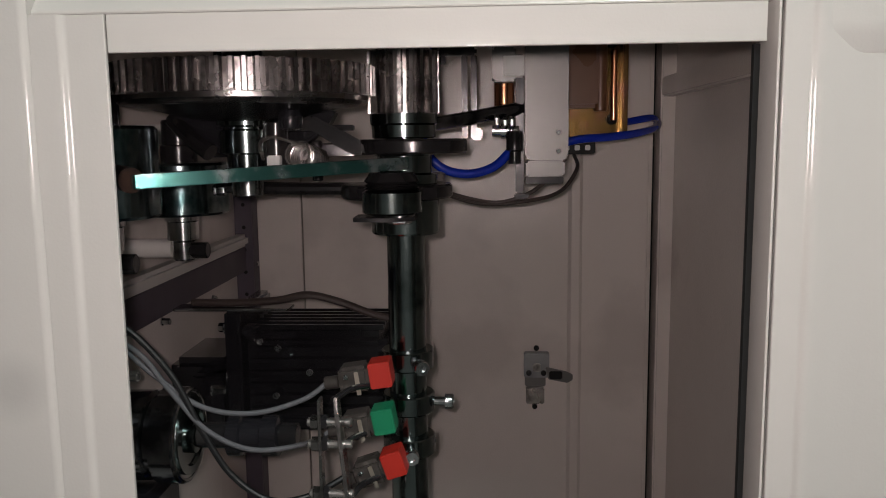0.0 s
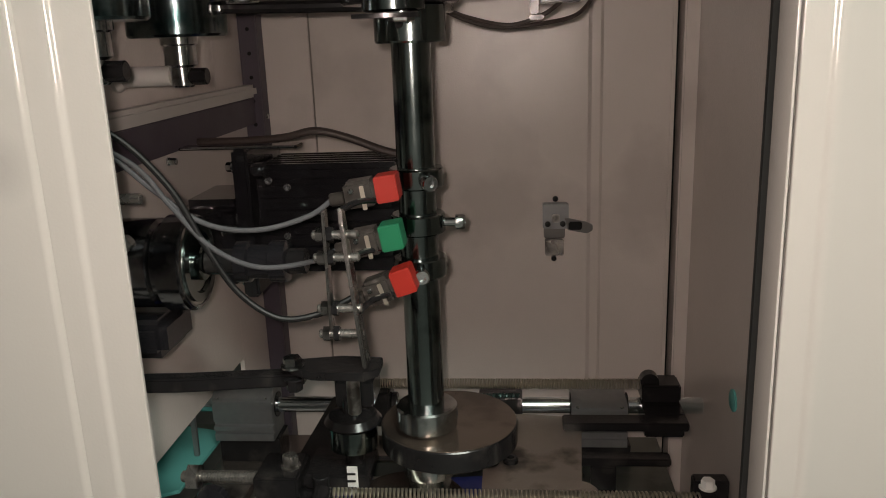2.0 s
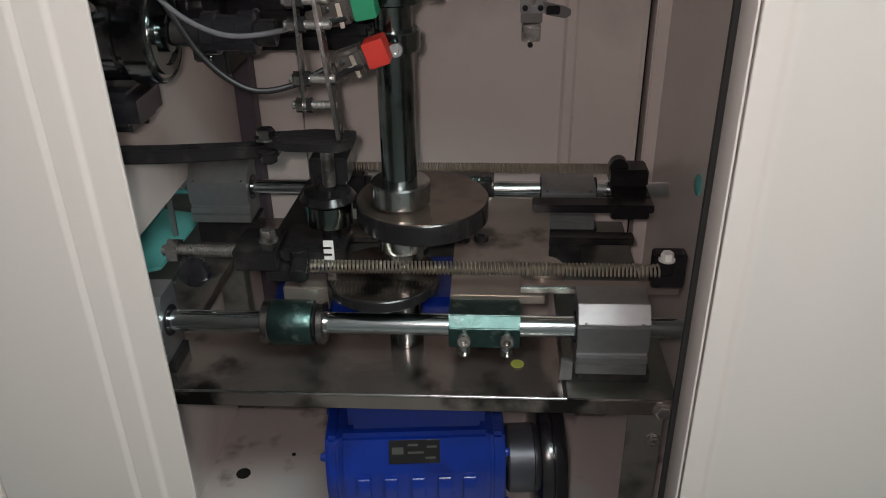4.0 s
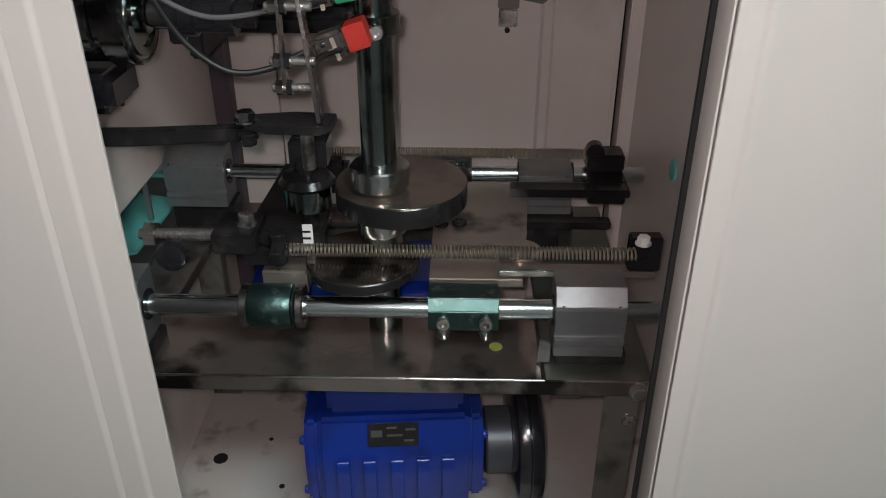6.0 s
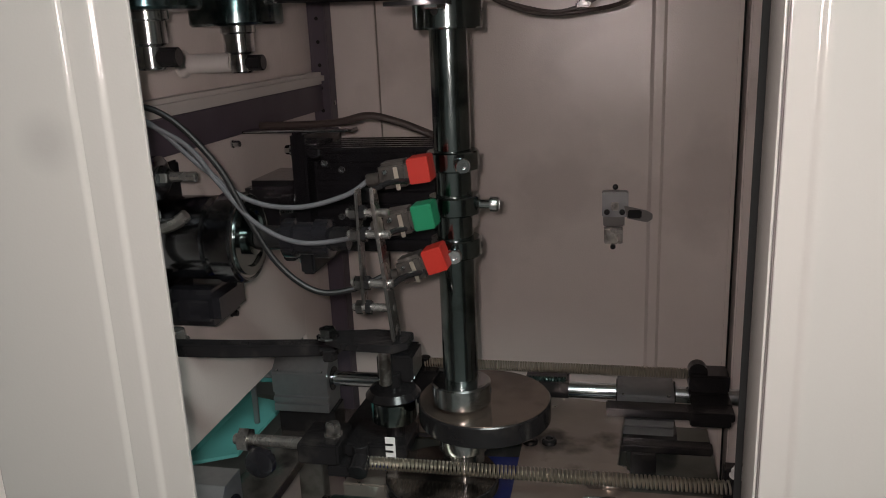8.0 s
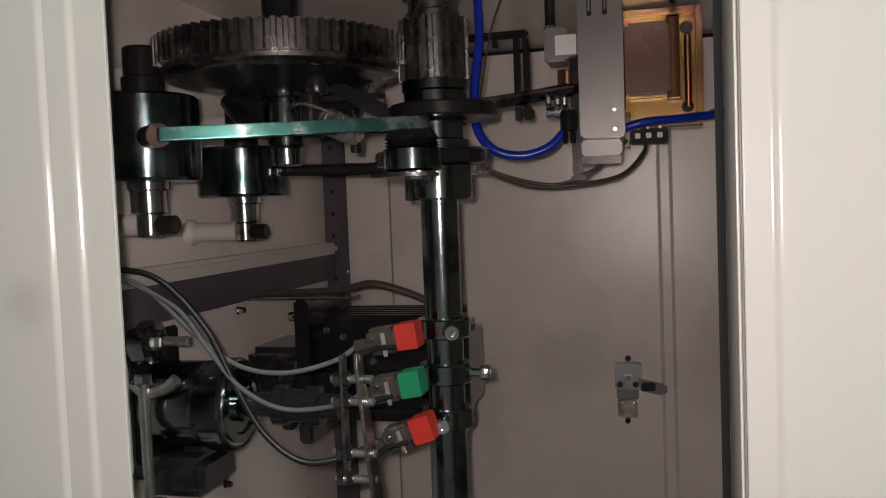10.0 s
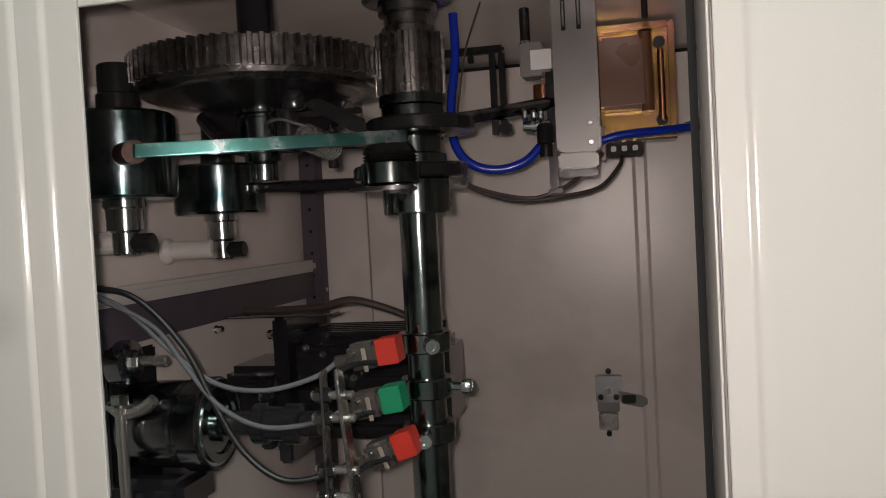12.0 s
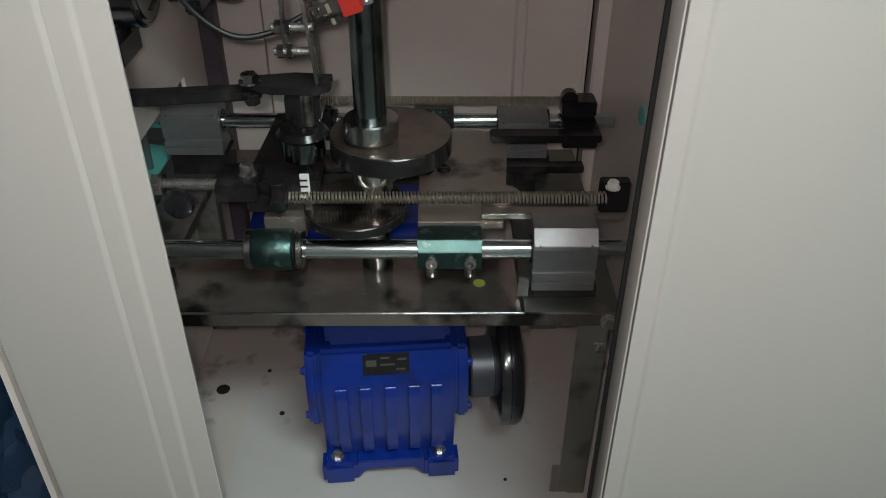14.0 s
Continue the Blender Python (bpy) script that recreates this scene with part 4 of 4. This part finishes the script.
def bearing_block(name, x0, x1, y, z, low, ridge, top, back, label, deck=0.2802):
    """An extruded block: ribbed front, bright sloped shoulder, flat top; low, ridge and top are heights over the rod, back the shoulder's depth."""
    t = thing(name, ((x0 + x1) / 2, y, deck), label, "bearing block", "linear bearing blocks")
    f, b = y - 0.031, z + low
    out = [(f, b), (y + 0.029, b), (y + 0.029, z + top), (f + back, z + top), (f + 0.002, z + ridge + 0.003), (f + 0.002, z + ridge), (f, z + ridge - 0.001),
           (f, b + 0.0335), (f + 0.005, b + 0.0325), (f + 0.005, b + 0.0265), (f - 0.001, b + 0.0255), (f - 0.001, b + 0.0175), (f + 0.004, b + 0.0165), (f + 0.004, b + 0.0135), (f, b + 0.0125)]
    part("body", extrude(out, x0, x1, "x", 0.0006), ALU, t)
    for x in (x0 + 0.009, x1 - 0.009):
        part("screw", rod(0.0034, -0.002, 0.0015, (x, f + 0.005, z + ridge + 0.003)), CHROME, t)
    for x in (x0 - 0.0022, x1 + 0.0002):
        part("seal", turned([(0.016, x), (0.020, x + 0.0004), (0.020, x + 0.002)], (0, y, z), "x", 28), BLACK, t)
    part("packing", box(x0 + 0.004, x1 + 0.006, y - 0.024, y + 0.027, deck, b - 0.0004, 0.001), BLACK, t, "dark packing plate")


def slide():
    t = thing("slide_rod", (0, FRY, FRZ), "polished steel guide rod held in aluminium blocks", "rod", "guide rods")
    part("rod", rod(0.0135, -0.345, 0.40, (0, FRY, FRZ), "x"), ROD, t)
    t = thing("slide_rod", (0, RRY, RRZ), "polished steel guide rod held in aluminium blocks", "rod", "guide rods")
    part("rod", rod(0.0125, -0.455, 0.39, (0, RRY, RRZ), "x"), ROD, t)
    bearing_block("bearing_block", 0.215, 0.300, FRY, FRZ, -0.048, 0.020, 0.042, 0.017, "ridged aluminium linear bearing block on the shelf frame")
    bearing_block("bearing_block", -0.375, -0.292, FRY, FRZ, -0.048, 0.020, 0.042, 0.017, "ridged aluminium linear bearing block on the shelf frame")
    bearing_block("bearing_block", 0.190, 0.274, RRY, RRZ, -0.056, 0.006, 0.014, 0.012, "low aluminium linear bearing block at the rear rod")
    bearing_block("bearing_block", -0.373, -0.277, RRY, RRZ, -0.050, 0.019, 0.044, 0.030, "tall aluminium linear bearing block at the rear rod")
    s = thing("shelf", (0, 0.1, 0.28), "oil-stained dark steel shelf on angle-iron legs", "shelf")
    part("top", box(-0.375, 0.20, -0.118, 0.018, 0.271, 0.280, 0.001), OILY, s)
    part("rear_top", box(-0.375, 0.20, 0.290, 0.36, 0.271, 0.280, 0.001), OILY, s)
    part("end_rail", box(-0.375, -0.30, 0.0185, 0.2895, 0.262, 0.280, 0.001), OILY, s)
    part("front_lip", box(-0.375, 0.335, -0.124, -0.1185, 0.262, 0.2825, 0.001), OILY, s)
    part("bright_edge", rod(0.0018, -0.374, 0.204, (0, -0.1225, 0.2835), "x"), CHROME, s, "worn bright front edge")
    part("side_rail", box(0.2055, 0.335, -0.118, 0.36, 0.262, 0.280, 0.001), OLIVE, s)
    part("rear_rail", box(-0.375, 0.335, 0.30, 0.36, 0.236, 0.2615, 0.001), OLIVE, s)
    for x, y in ((0.284, -0.09), (-0.37, -0.09), (0.290, 0.33), (-0.37, 0.33)):
        part("leg", box(x, x + 0.044, y - 0.005, y, FLOOR, 0.2615 if y < 0 else 0.2355, 0.001), LEG_ST, s)
        part("leg_flange", box(x + 0.039, x + 0.044, y + 0.0005, y + 0.028, FLOOR, 0.2615 if y < 0 else 0.2355, 0.001), LEG_ST, s)
        part("leg_foot", box(x - 0.013, x - 0.0005, y - 0.005, y, FLOOR, -0.055, 0.001), LEG_ST, s)
    part("yellow_mark", rod(0.009, -0.0008, 0.0008, (0.146, -0.052, 0.2812), seg=9), YELLOW, s, "yellow-green paint mark")
    part("gusset", extrude([(0.196, 0.282), (0.212, 0.282), (0.212, 0.31), (0.198, 0.315)], -0.085, -0.079, "y", 0.001), ALU, s)
    part("bolt", hexbolt((0.318, -0.124, 0.270), 0.010, 0.008, "y", -1), STEEL, s)
    part("bolt", hexbolt((0.318, -0.0955, 0.20), 0.008, 0.008, "y", -1), STEEL, s)
    w = thing("side_plate", (-0.44, 0.2, 0.3), "turquoise painted plate at the side sheet", "plate")
    part("plate", extrude([(0.12, 0.30), (0.34, 0.30), (0.36, 0.38), (0.30, 0.385), (0.18, 0.345)], -0.462, -0.452, "x", 0.001), CYAN, w)
    part("shelf_flap", extrude([(-0.457, 0.10), (-0.385, 0.14), (-0.378, 0.32), (-0.457, 0.34)], 0.300, 0.306, "z", 0.001), CYAN, w)
    part("clip", box(-0.40, -0.392, 0.235, 0.242, 0.3065, 0.385, 0.001), ALU, w)
    part("bolt", hexbolt((-0.396, 0.2385, 0.385), 0.006, 0.004), ALU, w)
    part("strut", box(-0.46, -0.379, 0.34, 0.36, 0.29, 0.2995, 0.001), OLIVE, w)
    k = thing("hole_plug", (XR, 0.266, 0.391), "pale turquoise plastic plug in the side sheet", "plug")
    part("button", turned([(0.017, XR - 0.0005), (0.017, XR - 0.003), (0.013, XR - 0.005)], (0, 0.266, 0.391), "x", 28), CYAN, k)


XA, XB, SWING = -0.163, 0.130, 0.038


def carriage_a():
    """Left carriage at its middle place; keyed along x."""
    t = thing("left_carriage", (XA, 0, 0.3), "oily black slide carriage with a cam roller and a clamp collar", "carriage")
    x = XA
    part("bush", turned([(0.022, x - 0.025), (0.0275, x - 0.024), (0.0285, x - 0.022), (0.0285, x + 0.026), (0.0275, x + 0.028), (0.022, x + 0.029)], (0, FRY, FRZ), "x", 40), GREEN_ST, t, "green-tinted steel bush on the front rod")
    for a in (x - 0.036, x + 0.0325):
        part("end_ring", turned([(0.0165, a), (0.026, a + 0.0004), (0.0275, a + 0.002), (0.0275, a + 0.009), (0.026, a + 0.0108), (0.0165, a + 0.0112)], (0, FRY, FRZ), "x", 40), GREASE, t, "worn steel end ring")
    part("bush_core", rod(0.0215, x - 0.0245, x + 0.0322, (0, FRY, FRZ), "x"), BLACK, t)
    part("neck", box(x - 0.012, x + 0.044, -0.042, -0.005, 0.350, 0.3845, 0.002), PLATE_B, t)
    part("plate", extrude([(x - 0.035, -0.03), (x + 0.005, -0.03), (x + 0.003, 0.03), (x + 0.004, 0.12), (x + 0.01, 0.26), (x - 0.04, 0.26), (x - 0.05, 0.05)], 0.385, 0.3985, bevel=0.001), BLACK, t)
    part("spring_post", rod(0.011, 0.399, 0.425, (x + 0.006, -0.015, 0)), BLACK, t)
    part("hook_screw", turn_bm(rod(0.0125, -0.026, -0.004, (x + 0.012, -0.022, 0.424), "y"), 20, (x, 0, 0.4), "X"), BLACK, t)
    part("roller_block", box(x - 0.02, x + 0.062, -0.005, 0.07, 0.399, 0.418, 0.003), BLACK, t)
    part("roller_pin", rod(0.012, 0.4185, 0.505, (x + 0.040, 0.030, 0)), BLACK, t)
    part("roller", turned([(0.026, 0.440), (0.030, 0.442), (0.030, 0.470), (0.026, 0.472)], (x + 0.040, 0.030, 0), seg=40), SHAFT, t)
    part("roller_cap", turned([(0.034, 0.473), (0.036, 0.476), (0.030, 0.484), (0.016, 0.488)], (x + 0.040, 0.030, 0), seg=36), BLACK, t)
    part("head_block", box(x + 0.018, x + 0.066, 0.035, 0.09, 0.4885, 0.525, 0.003), BLACK, t)
    # white plate and dark bars imitate a striped reflection on the roller
    glint_plate = part("glint_plate", box(x + 0.036, x + 0.049, -0.0075, -0.0055, 0.394, 0.432, 0.0005), LABEL, t, "white plate with dark bars in place of the roller's striped reflection")
    for z in (0.4035, 0.413, 0.4225):
        part("bar", box(x + 0.0355, x + 0.0465, -0.0086, -0.0077, z - 0.0013, z + 0.0013, 0), BLACK, glint_plate, "", (XA, 0, 0.3))
    part("rear_block", box(x - 0.022, x + 0.046, RRY - 0.028, RRY + 0.028, 0.344, 0.402, 0.003), BLACK, t)
    part("rear_collar", rod(0.020, x + 0.0465, x + 0.055, (0, RRY, RRZ), "x"), BLACK, t)
    part("knob", turned([(0.008, 0.0), (0.017, -0.004), (0.021, -0.012), (0.019, -0.020), (0.010, -0.024)], (x - 0.128, -0.012, 0.395), "y", 28), MOTOR, t, "glossy black round knob")
    part("rear_hook", rod(0.009, 0.4025, 0.416, (x + 0.02, RRY, 0)), BLACK, t)
    part("end_block", box(x - 0.075, x - 0.020, -0.03, 0.035, 0.399, 0.428, 0.003), BLACK, t)
    part("block_bolt", hexbolt((x - 0.035, 0.0, 0.428), 0.010, 0.016), STEEL, t)
    n = part("adjusting_screw", helix((x - 0.152, 0.0, 0.412), (1, 0, 0), 0.0068, 0.0018, 22, 0.077, 10, 5), STEEL, t, "threaded adjusting screw")
    part("screw_core", rod(0.0072, x - 0.175, x - 0.0755, (0, 0.0, 0.412), "x"), STEEL, n, "", (XA, 0, 0.3))
    part("lock_nut", turned([(0.0165, x - 0.166), (0.0165, x - 0.152)], (0, 0, 0.412), "x", 6), STEEL, t)
    return t


def carriage_b():
    """Right carriage at its middle place; keyed along x."""
    t = thing("right_carriage", (XB, 0, 0.3), "worn grey steel slide carriage with a bolted clamp", "carriage")
    x = XB
    part("clamp", extrude([(FRY - 0.020, FRZ - 0.02), (FRY - 0.020, FRZ + 0.008), (FRY - 0.010, FRZ + 0.021), (FRY + 0.028, FRZ + 0.021), (FRY + 0.028, FRZ - 0.02)], x - 0.043, x + 0.044, "x", 0.001), GREEN_ST, t, "green-tinted clamp on the front rod")
    for dx in (-0.024, 0.028):
        b = part("clamp_screw", socket_bolt((x + dx, FRY - 0.020, FRZ - 0.006), 0.0085, 0.010, "y", -1), STEEL, t)
        part("lower_screw", socket_bolt((x + dx, FRY - 0.012, FRZ - 0.021), 0.0085, 0.014, "z", -1), CHROME, b, "", (XB, 0, 0.3))
    part("plate", extrude([(x - 0.043, -0.030), (x + 0.075, -0.030), (x + 0.085, 0.06), (x + 0.10, 0.25), (x + 0.03, 0.262), (x - 0.045, 0.262), (x - 0.043, 0.11)], 0.3575, 0.3695, bevel=0.001), PLATE_B, t)
    for dx, y in ((-0.032, 0.115), (-0.006, 0.118)):
        part("plate_screw", turned([(0.0105, 0.3697), (0.0105, 0.375), (0.008, 0.377), (0.005, 0.377), (0.004, 0.372)], (x + dx, y, 0), seg=18), BLACK, t)
    part("roller", rod(0.028, 0.371, 0.385, (x + 0.075, 0.02, 0)), PLATE_B, t)
    part("rear_clamp", box(x - 0.055, x + 0.012, RRY - 0.022, RRY + 0.022, 0.352, 0.392, 0.003), BLACK, t)
    part("rear_weld", helix((x - 0.053, RRY - 0.018, 0.394), (1, 0, 0), 0.003, 0.002, 12, 0.06, 8, 4), GREEN_ST, t)
    part("rear_arm", box(x + 0.070, x + 0.250, 0.205, 0.235, 0.370, 0.383, 0.002), BLACK, t)
    part("rear_arm", box(x + 0.070, x + 0.215, 0.150, 0.172, 0.345, 0.357, 0.002), BLACK, t)
    part("arm_post", box(x + 0.105, x + 0.14, 0.150, 0.160, 0.30, 0.3445, 0.002), BLACK, t)
    part("rear_arm_link", box(x + 0.192, x + 0.250, 0.2355, 0.30, 0.345, 0.3835, 0.002), BLACK, t)
    part("rear_upright", box(x + 0.192, x + 0.250, RRY - 0.022, RRY + 0.022, 0.384, 0.412, 0.003), BLACK, t)
    part("rear_hook", turned([(0.014, RRY - 0.012), (0.014, RRY + 0.006)], (x + 0.205, 0, 0.413), "y", 24), BLACK, t)
    part("front_arm", box(x + 0.045, x + 0.24, -0.026, -0.006, 0.371, 0.380, 0.001), PLATE_B, t)
    part("arm_edge", pipe([(x + 0.046, -0.027, 0.3805), (x + 0.10, -0.0265, 0.381), (x + 0.13, -0.027, 0.3805)], 0.0016, seg=6), CHROME, t, "bright worn edge")
    part("front_upright", box(x + 0.205, x + 0.245, -0.025, -0.006, 0.3805, 0.428, 0.002), BLACK, t)
    part("front_hook", rod(0.011, -0.034, -0.0255, (x + 0.218, 0, 0.413), "y"), BLACK, t)
    part("hook_bolt", hexbolt((x + 0.219, -0.03, 0.424), 0.008, 0.010), LABEL, t, "bright hook screw")
    return t


# ---- springs: short rigid lengths of coil that spread as the carriages part ----
SPRINGS = (("front_spring", 0.020, 0.212, -0.036, 0.412, 0.0073, 90, 0.0014), ("rear_spring", 0.020, 0.195, RRY - 0.002, 0.4065, 0.0073, 104, 0.0013))


def spring(name, dxa, dxb, y, z, r, count, wire):
    t = thing(name, (0, y, z), "long steel tension spring between the two carriages", "spring", "tension springs")
    near = (XB + dxb + SWING * 0.2) - (XA + dxa - SWING * 0.2)
    length = near / count
    me = None
    rows = []
    for i in range(count):
        if me is None:
            ob = part("coil", helix((0, 0, 0), (1, 0, 0), r, wire, 1.0, length, 14, 5), SPRING_ST, t, "", (0, 0, 0))
            me = ob.data
        else:
            ob = new("coil", me)
            ob.parent = t
        rows.append(ob)
    return t, rows


# ---- worm gearbox and belt drive under the shelf ----
def gearbox():
    t = thing("worm_gearbox", (0, 0, FLOOR), "blue enamelled cast worm gearbox bolted to the base plate", "gearbox")
    z0 = FLOOR + 0.0045
    prof = [(-0.040, z0 + 0.030), (0.074, z0 + 0.030), (0.090, 0.06), (0.075, 0.148), (-0.040, 0.148), (-0.056, 0.105), (-0.060, 0.085), (-0.056, 0.0), (-0.046, -0.055)]
    part("housing", extrude(prof, -0.100, 0.111, "x", 0.006), BLUE, t)
    side = [(-0.050, 0.002), (0.060, 0.002), (0.075, 0.05), (0.068, 0.140), (-0.034, 0.140), (-0.052, 0.105), (-0.057, 0.07)]
    for a, b, s in ((-0.120, -0.1005, -1), (0.1115, 0.132, 1)):
        c = part("side_cover", extrude(side, a, b, "x", 0.005), BLUE, t)
        for y, z in ((-0.040, 0.112), (-0.042, 0.020), (0.05, 0.118), (0.05, 0.015)):
            part("bolt", hexbolt((a - 0.0005 if s < 0 else b + 0.0005, y, z), 0.006, 0.006, "x", s), BLUE, c, "", (0, 0, FLOOR))
    # cast ribs with rounded heads down the front
    rib = rounded([(-0.050, -0.060), (-0.058, -0.058), (-0.068, 0.0), (-0.070, 0.078), (-0.066, 0.093), (-0.054, 0.090)], (0, 0.004, 0.01, 0.008, 0.006, 0))
    for x in (-0.066, -0.029, 0.0095, 0.046, 0.081):
        part("rib", extrude(rib, x - 0.0085, x + 0.0085, "x", 0.003), BLUE, t)
    # four feet joined by an arched web at the front and the rear
    for y0, y1 in ((-0.074, -0.030), (0.06, 0.105)):
        for x0, x1 in ((-0.107, -0.050), (0.060, 0.117)):
            f = part("foot", box(x0, x1, y0, y1, z0, z0 + 0.046, 0.007), BLUE, t)
            part("foot_pad", turned([(0.0185, z0 + 0.0462), (0.0175, z0 + 0.049)], ((x0 + x1) / 2 - 0.003, y0 + 0.018, 0), seg=28), BLUE, f, "", (0, 0, FLOOR))
        web = rounded([(-0.0495, z0 + 0.004), (-0.036, z0 + 0.026), (0.046, z0 + 0.026), (0.0595, z0 + 0.004), (0.0595, z0 + 0.046), (-0.0495, z0 + 0.046)], (0, 0.012, 0.012, 0, 0, 0))
        part("web", extrude(web, y0 + 0.006, y1, "y", 0.002), BLUE, t)
    part("upper_housing", box(-0.086, 0.104, -0.034, 0.075, 0.1485, 0.250, 0.008), BLUE, t)
    part("motor_body", box(-0.212, 0.10, 0.110, 0.285, 0.075, 0.2605, 0.025), BLUE, t)
    p = part("nameplate", turn_bm(box(-0.030, 0.040, -0.0525, -0.0508, 0.110, 0.144, 0.0005), -20, (0, -0.050, 0.127), "X"), BLACK, t, "small dark metal nameplate")
    for i, (a, b, z) in enumerate(((-0.026, -0.010, 0.129), (-0.004, 0.010, 0.137), (-0.004, 0.018, 0.126), (0.022, 0.036, 0.134), (0.020, 0.034, 0.118))):
        part("bar", turn_bm(box(a, b, -0.0530, -0.0527, z - (0.005 if i == 0 else 0.0015), z + (0.005 if i == 0 else 0.0015), 0), -20, (0, -0.050, 0.127), "X"), OLIVE, p, "", (0, 0, FLOOR))
    for x in (-0.0815, 0.0855):
        part("anchor_bolt", hexbolt((x, -0.056, z0 + 0.0495), 0.0085, 0.009), STEEL, t, "bright anchor bolt")
    part("shaft", rod(0.012, 0.1345, 0.225, (0, 0.01, 0.055), "x"), STEEL, t)
    g = thing("belt_pulley", (0.18, 0.01, 0.055), "black grooved belt pulley with a grey hub beside the gearbox", "pulley")
    part("hub", turned([(0.047, 0.138), (0.050, 0.141), (0.050, 0.176)], (0, 0.01, 0.055), "x", 48), GREY_PU, g, "grey cast hub")
    part("rim", turned([(0.052, 0.1765), (0.088, 0.178), (0.096, 0.181), (0.098, 0.186), (0.098, 0.196), (0.0965, 0.1975), (0.098, 0.199), (0.098, 0.209), (0.094, 0.216), (0.084, 0.219), (0.05, 0.2195)], (0, 0.01, 0.055), "x", 64), MOTOR, g)
    # the gearbox stands a little askew, and the pulley with it
    t.rotation_euler.z = g.rotation_euler.z = radians(4.5)
    g.location = Matrix.Rotation(radians(4.5), 3, "Z") @ g.location
    for x, y, r in ((-0.319, 0.149, 0.013), (-0.197, 0.083, 0.005), (0.20, -0.07, 0.003), (0.02, -0.2, 0.003), (-0.24, 0.2, 0.004)):
        inside = -0.262 < x < 0.30 and y < 0.145
        h = FLOOR + (0.0042 if inside else 0.0002)
        tagged(part("floor_hole", turned([(r, h), (r, h + 0.0012)], (x, y, 0), seg=9), DARKHOLE, None, "", (0, 0, 0)), "small dark hole in the cabinet floor", kind="structure")


def outside_left():
    """A bag that lies beside the cabinet."""
    own = bmesh.new()
    bmesh.ops.create_icosphere(own, subdivisions=5, radius=1)
    for v in own.verts:
        n = v.co.normalized()
        k = 1 + 0.35 * noise.noise(n * 2.3) + 0.12 * abs(noise.noise(n * 7)) + 0.05 * noise.noise(n * 19)
        v.co = Vector((n.x * 0.17, n.y * 0.30, n.z * 0.30)) * k
        v.co.z = max(v.co.z, -0.3)
    bmesh.ops.translate(own, verts=own.verts, vec=(-0.66, -0.05, -0.062))
    solo("plastic_bag", own, BAG, "crumpled dark blue plastic bag on the workshop floor", "bag")


# ---- torch beside the lens, and all that turns or slides ----
def torch():
    t = thing("torch", (0, 0, 0), "small bright diode torch carried beside the lens", "torch")
    part("diode", turned([(0.009, 0), (0.009, 0.0006)], (0, 0, 0), seg=24), LED, t)
    return t


setting()
angle_frame()
shaft_ob = main_shaft()
shaft_bearings()
gear_ob = big_gear()
lever_1 = lever("cam_lever", P1, 0.957, 1.046, True)
lever_2 = lever("cam_lever", P2, 0.942, 1.005, False)
lever_bosses()
motor()
sensors()
cables()
valves()
latch()
slide()
left_ob = carriage_a()
right_ob = carriage_b()
spring_obs = [spring(*s) for s in SPRINGS]
gearbox()
outside_left()
torch_ob = torch()

SPEED = 180.0


def motions():
    times = [i * 0.25 for i in range(57)]
    walk(shaft_ob, [(t, pose(0, 0, 0, 0, 0, SPEED * t)) for t in times])
    walk(gear_ob, [(t, pose(GX, GY, 0, 0, 0, -SPEED * t * 20 / 74)) for t in times])
    for ob, pv, phase in ((lever_1, P1, 150), (lever_2, P2, -30)):
        walk(ob, [(t, pose(pv[0], pv[1], 0, 0, 0, math.degrees(0.011 * math.sin(radians(phase + SPEED * t)) / 0.28))) for t in times])
    shift = {t: SWING * math.cos(radians(45 + SPEED * t)) for t in times}
    walk(left_ob, [(t, pose(XA + shift[t], 0, 0.3)) for t in times])
    walk(right_ob, [(t, pose(XB - shift[t], 0, 0.3)) for t in times])
    for (ob, coils), (_, dxa, dxb, y, z, r, count, wire) in zip(spring_obs, SPRINGS):
        for i, c in enumerate(coils):
            walk(c, [(t, pose(XA + dxa + shift[t] + (XB + dxb - XA - dxa - 2 * shift[t]) * i / count, 0, 0)) for t in times])
    walk(torch_ob, [(t, look(eye, target, roll) @ pose(-0.014, 0.012, 0.012)) for t, eye, target, roll in PATH])


motions()
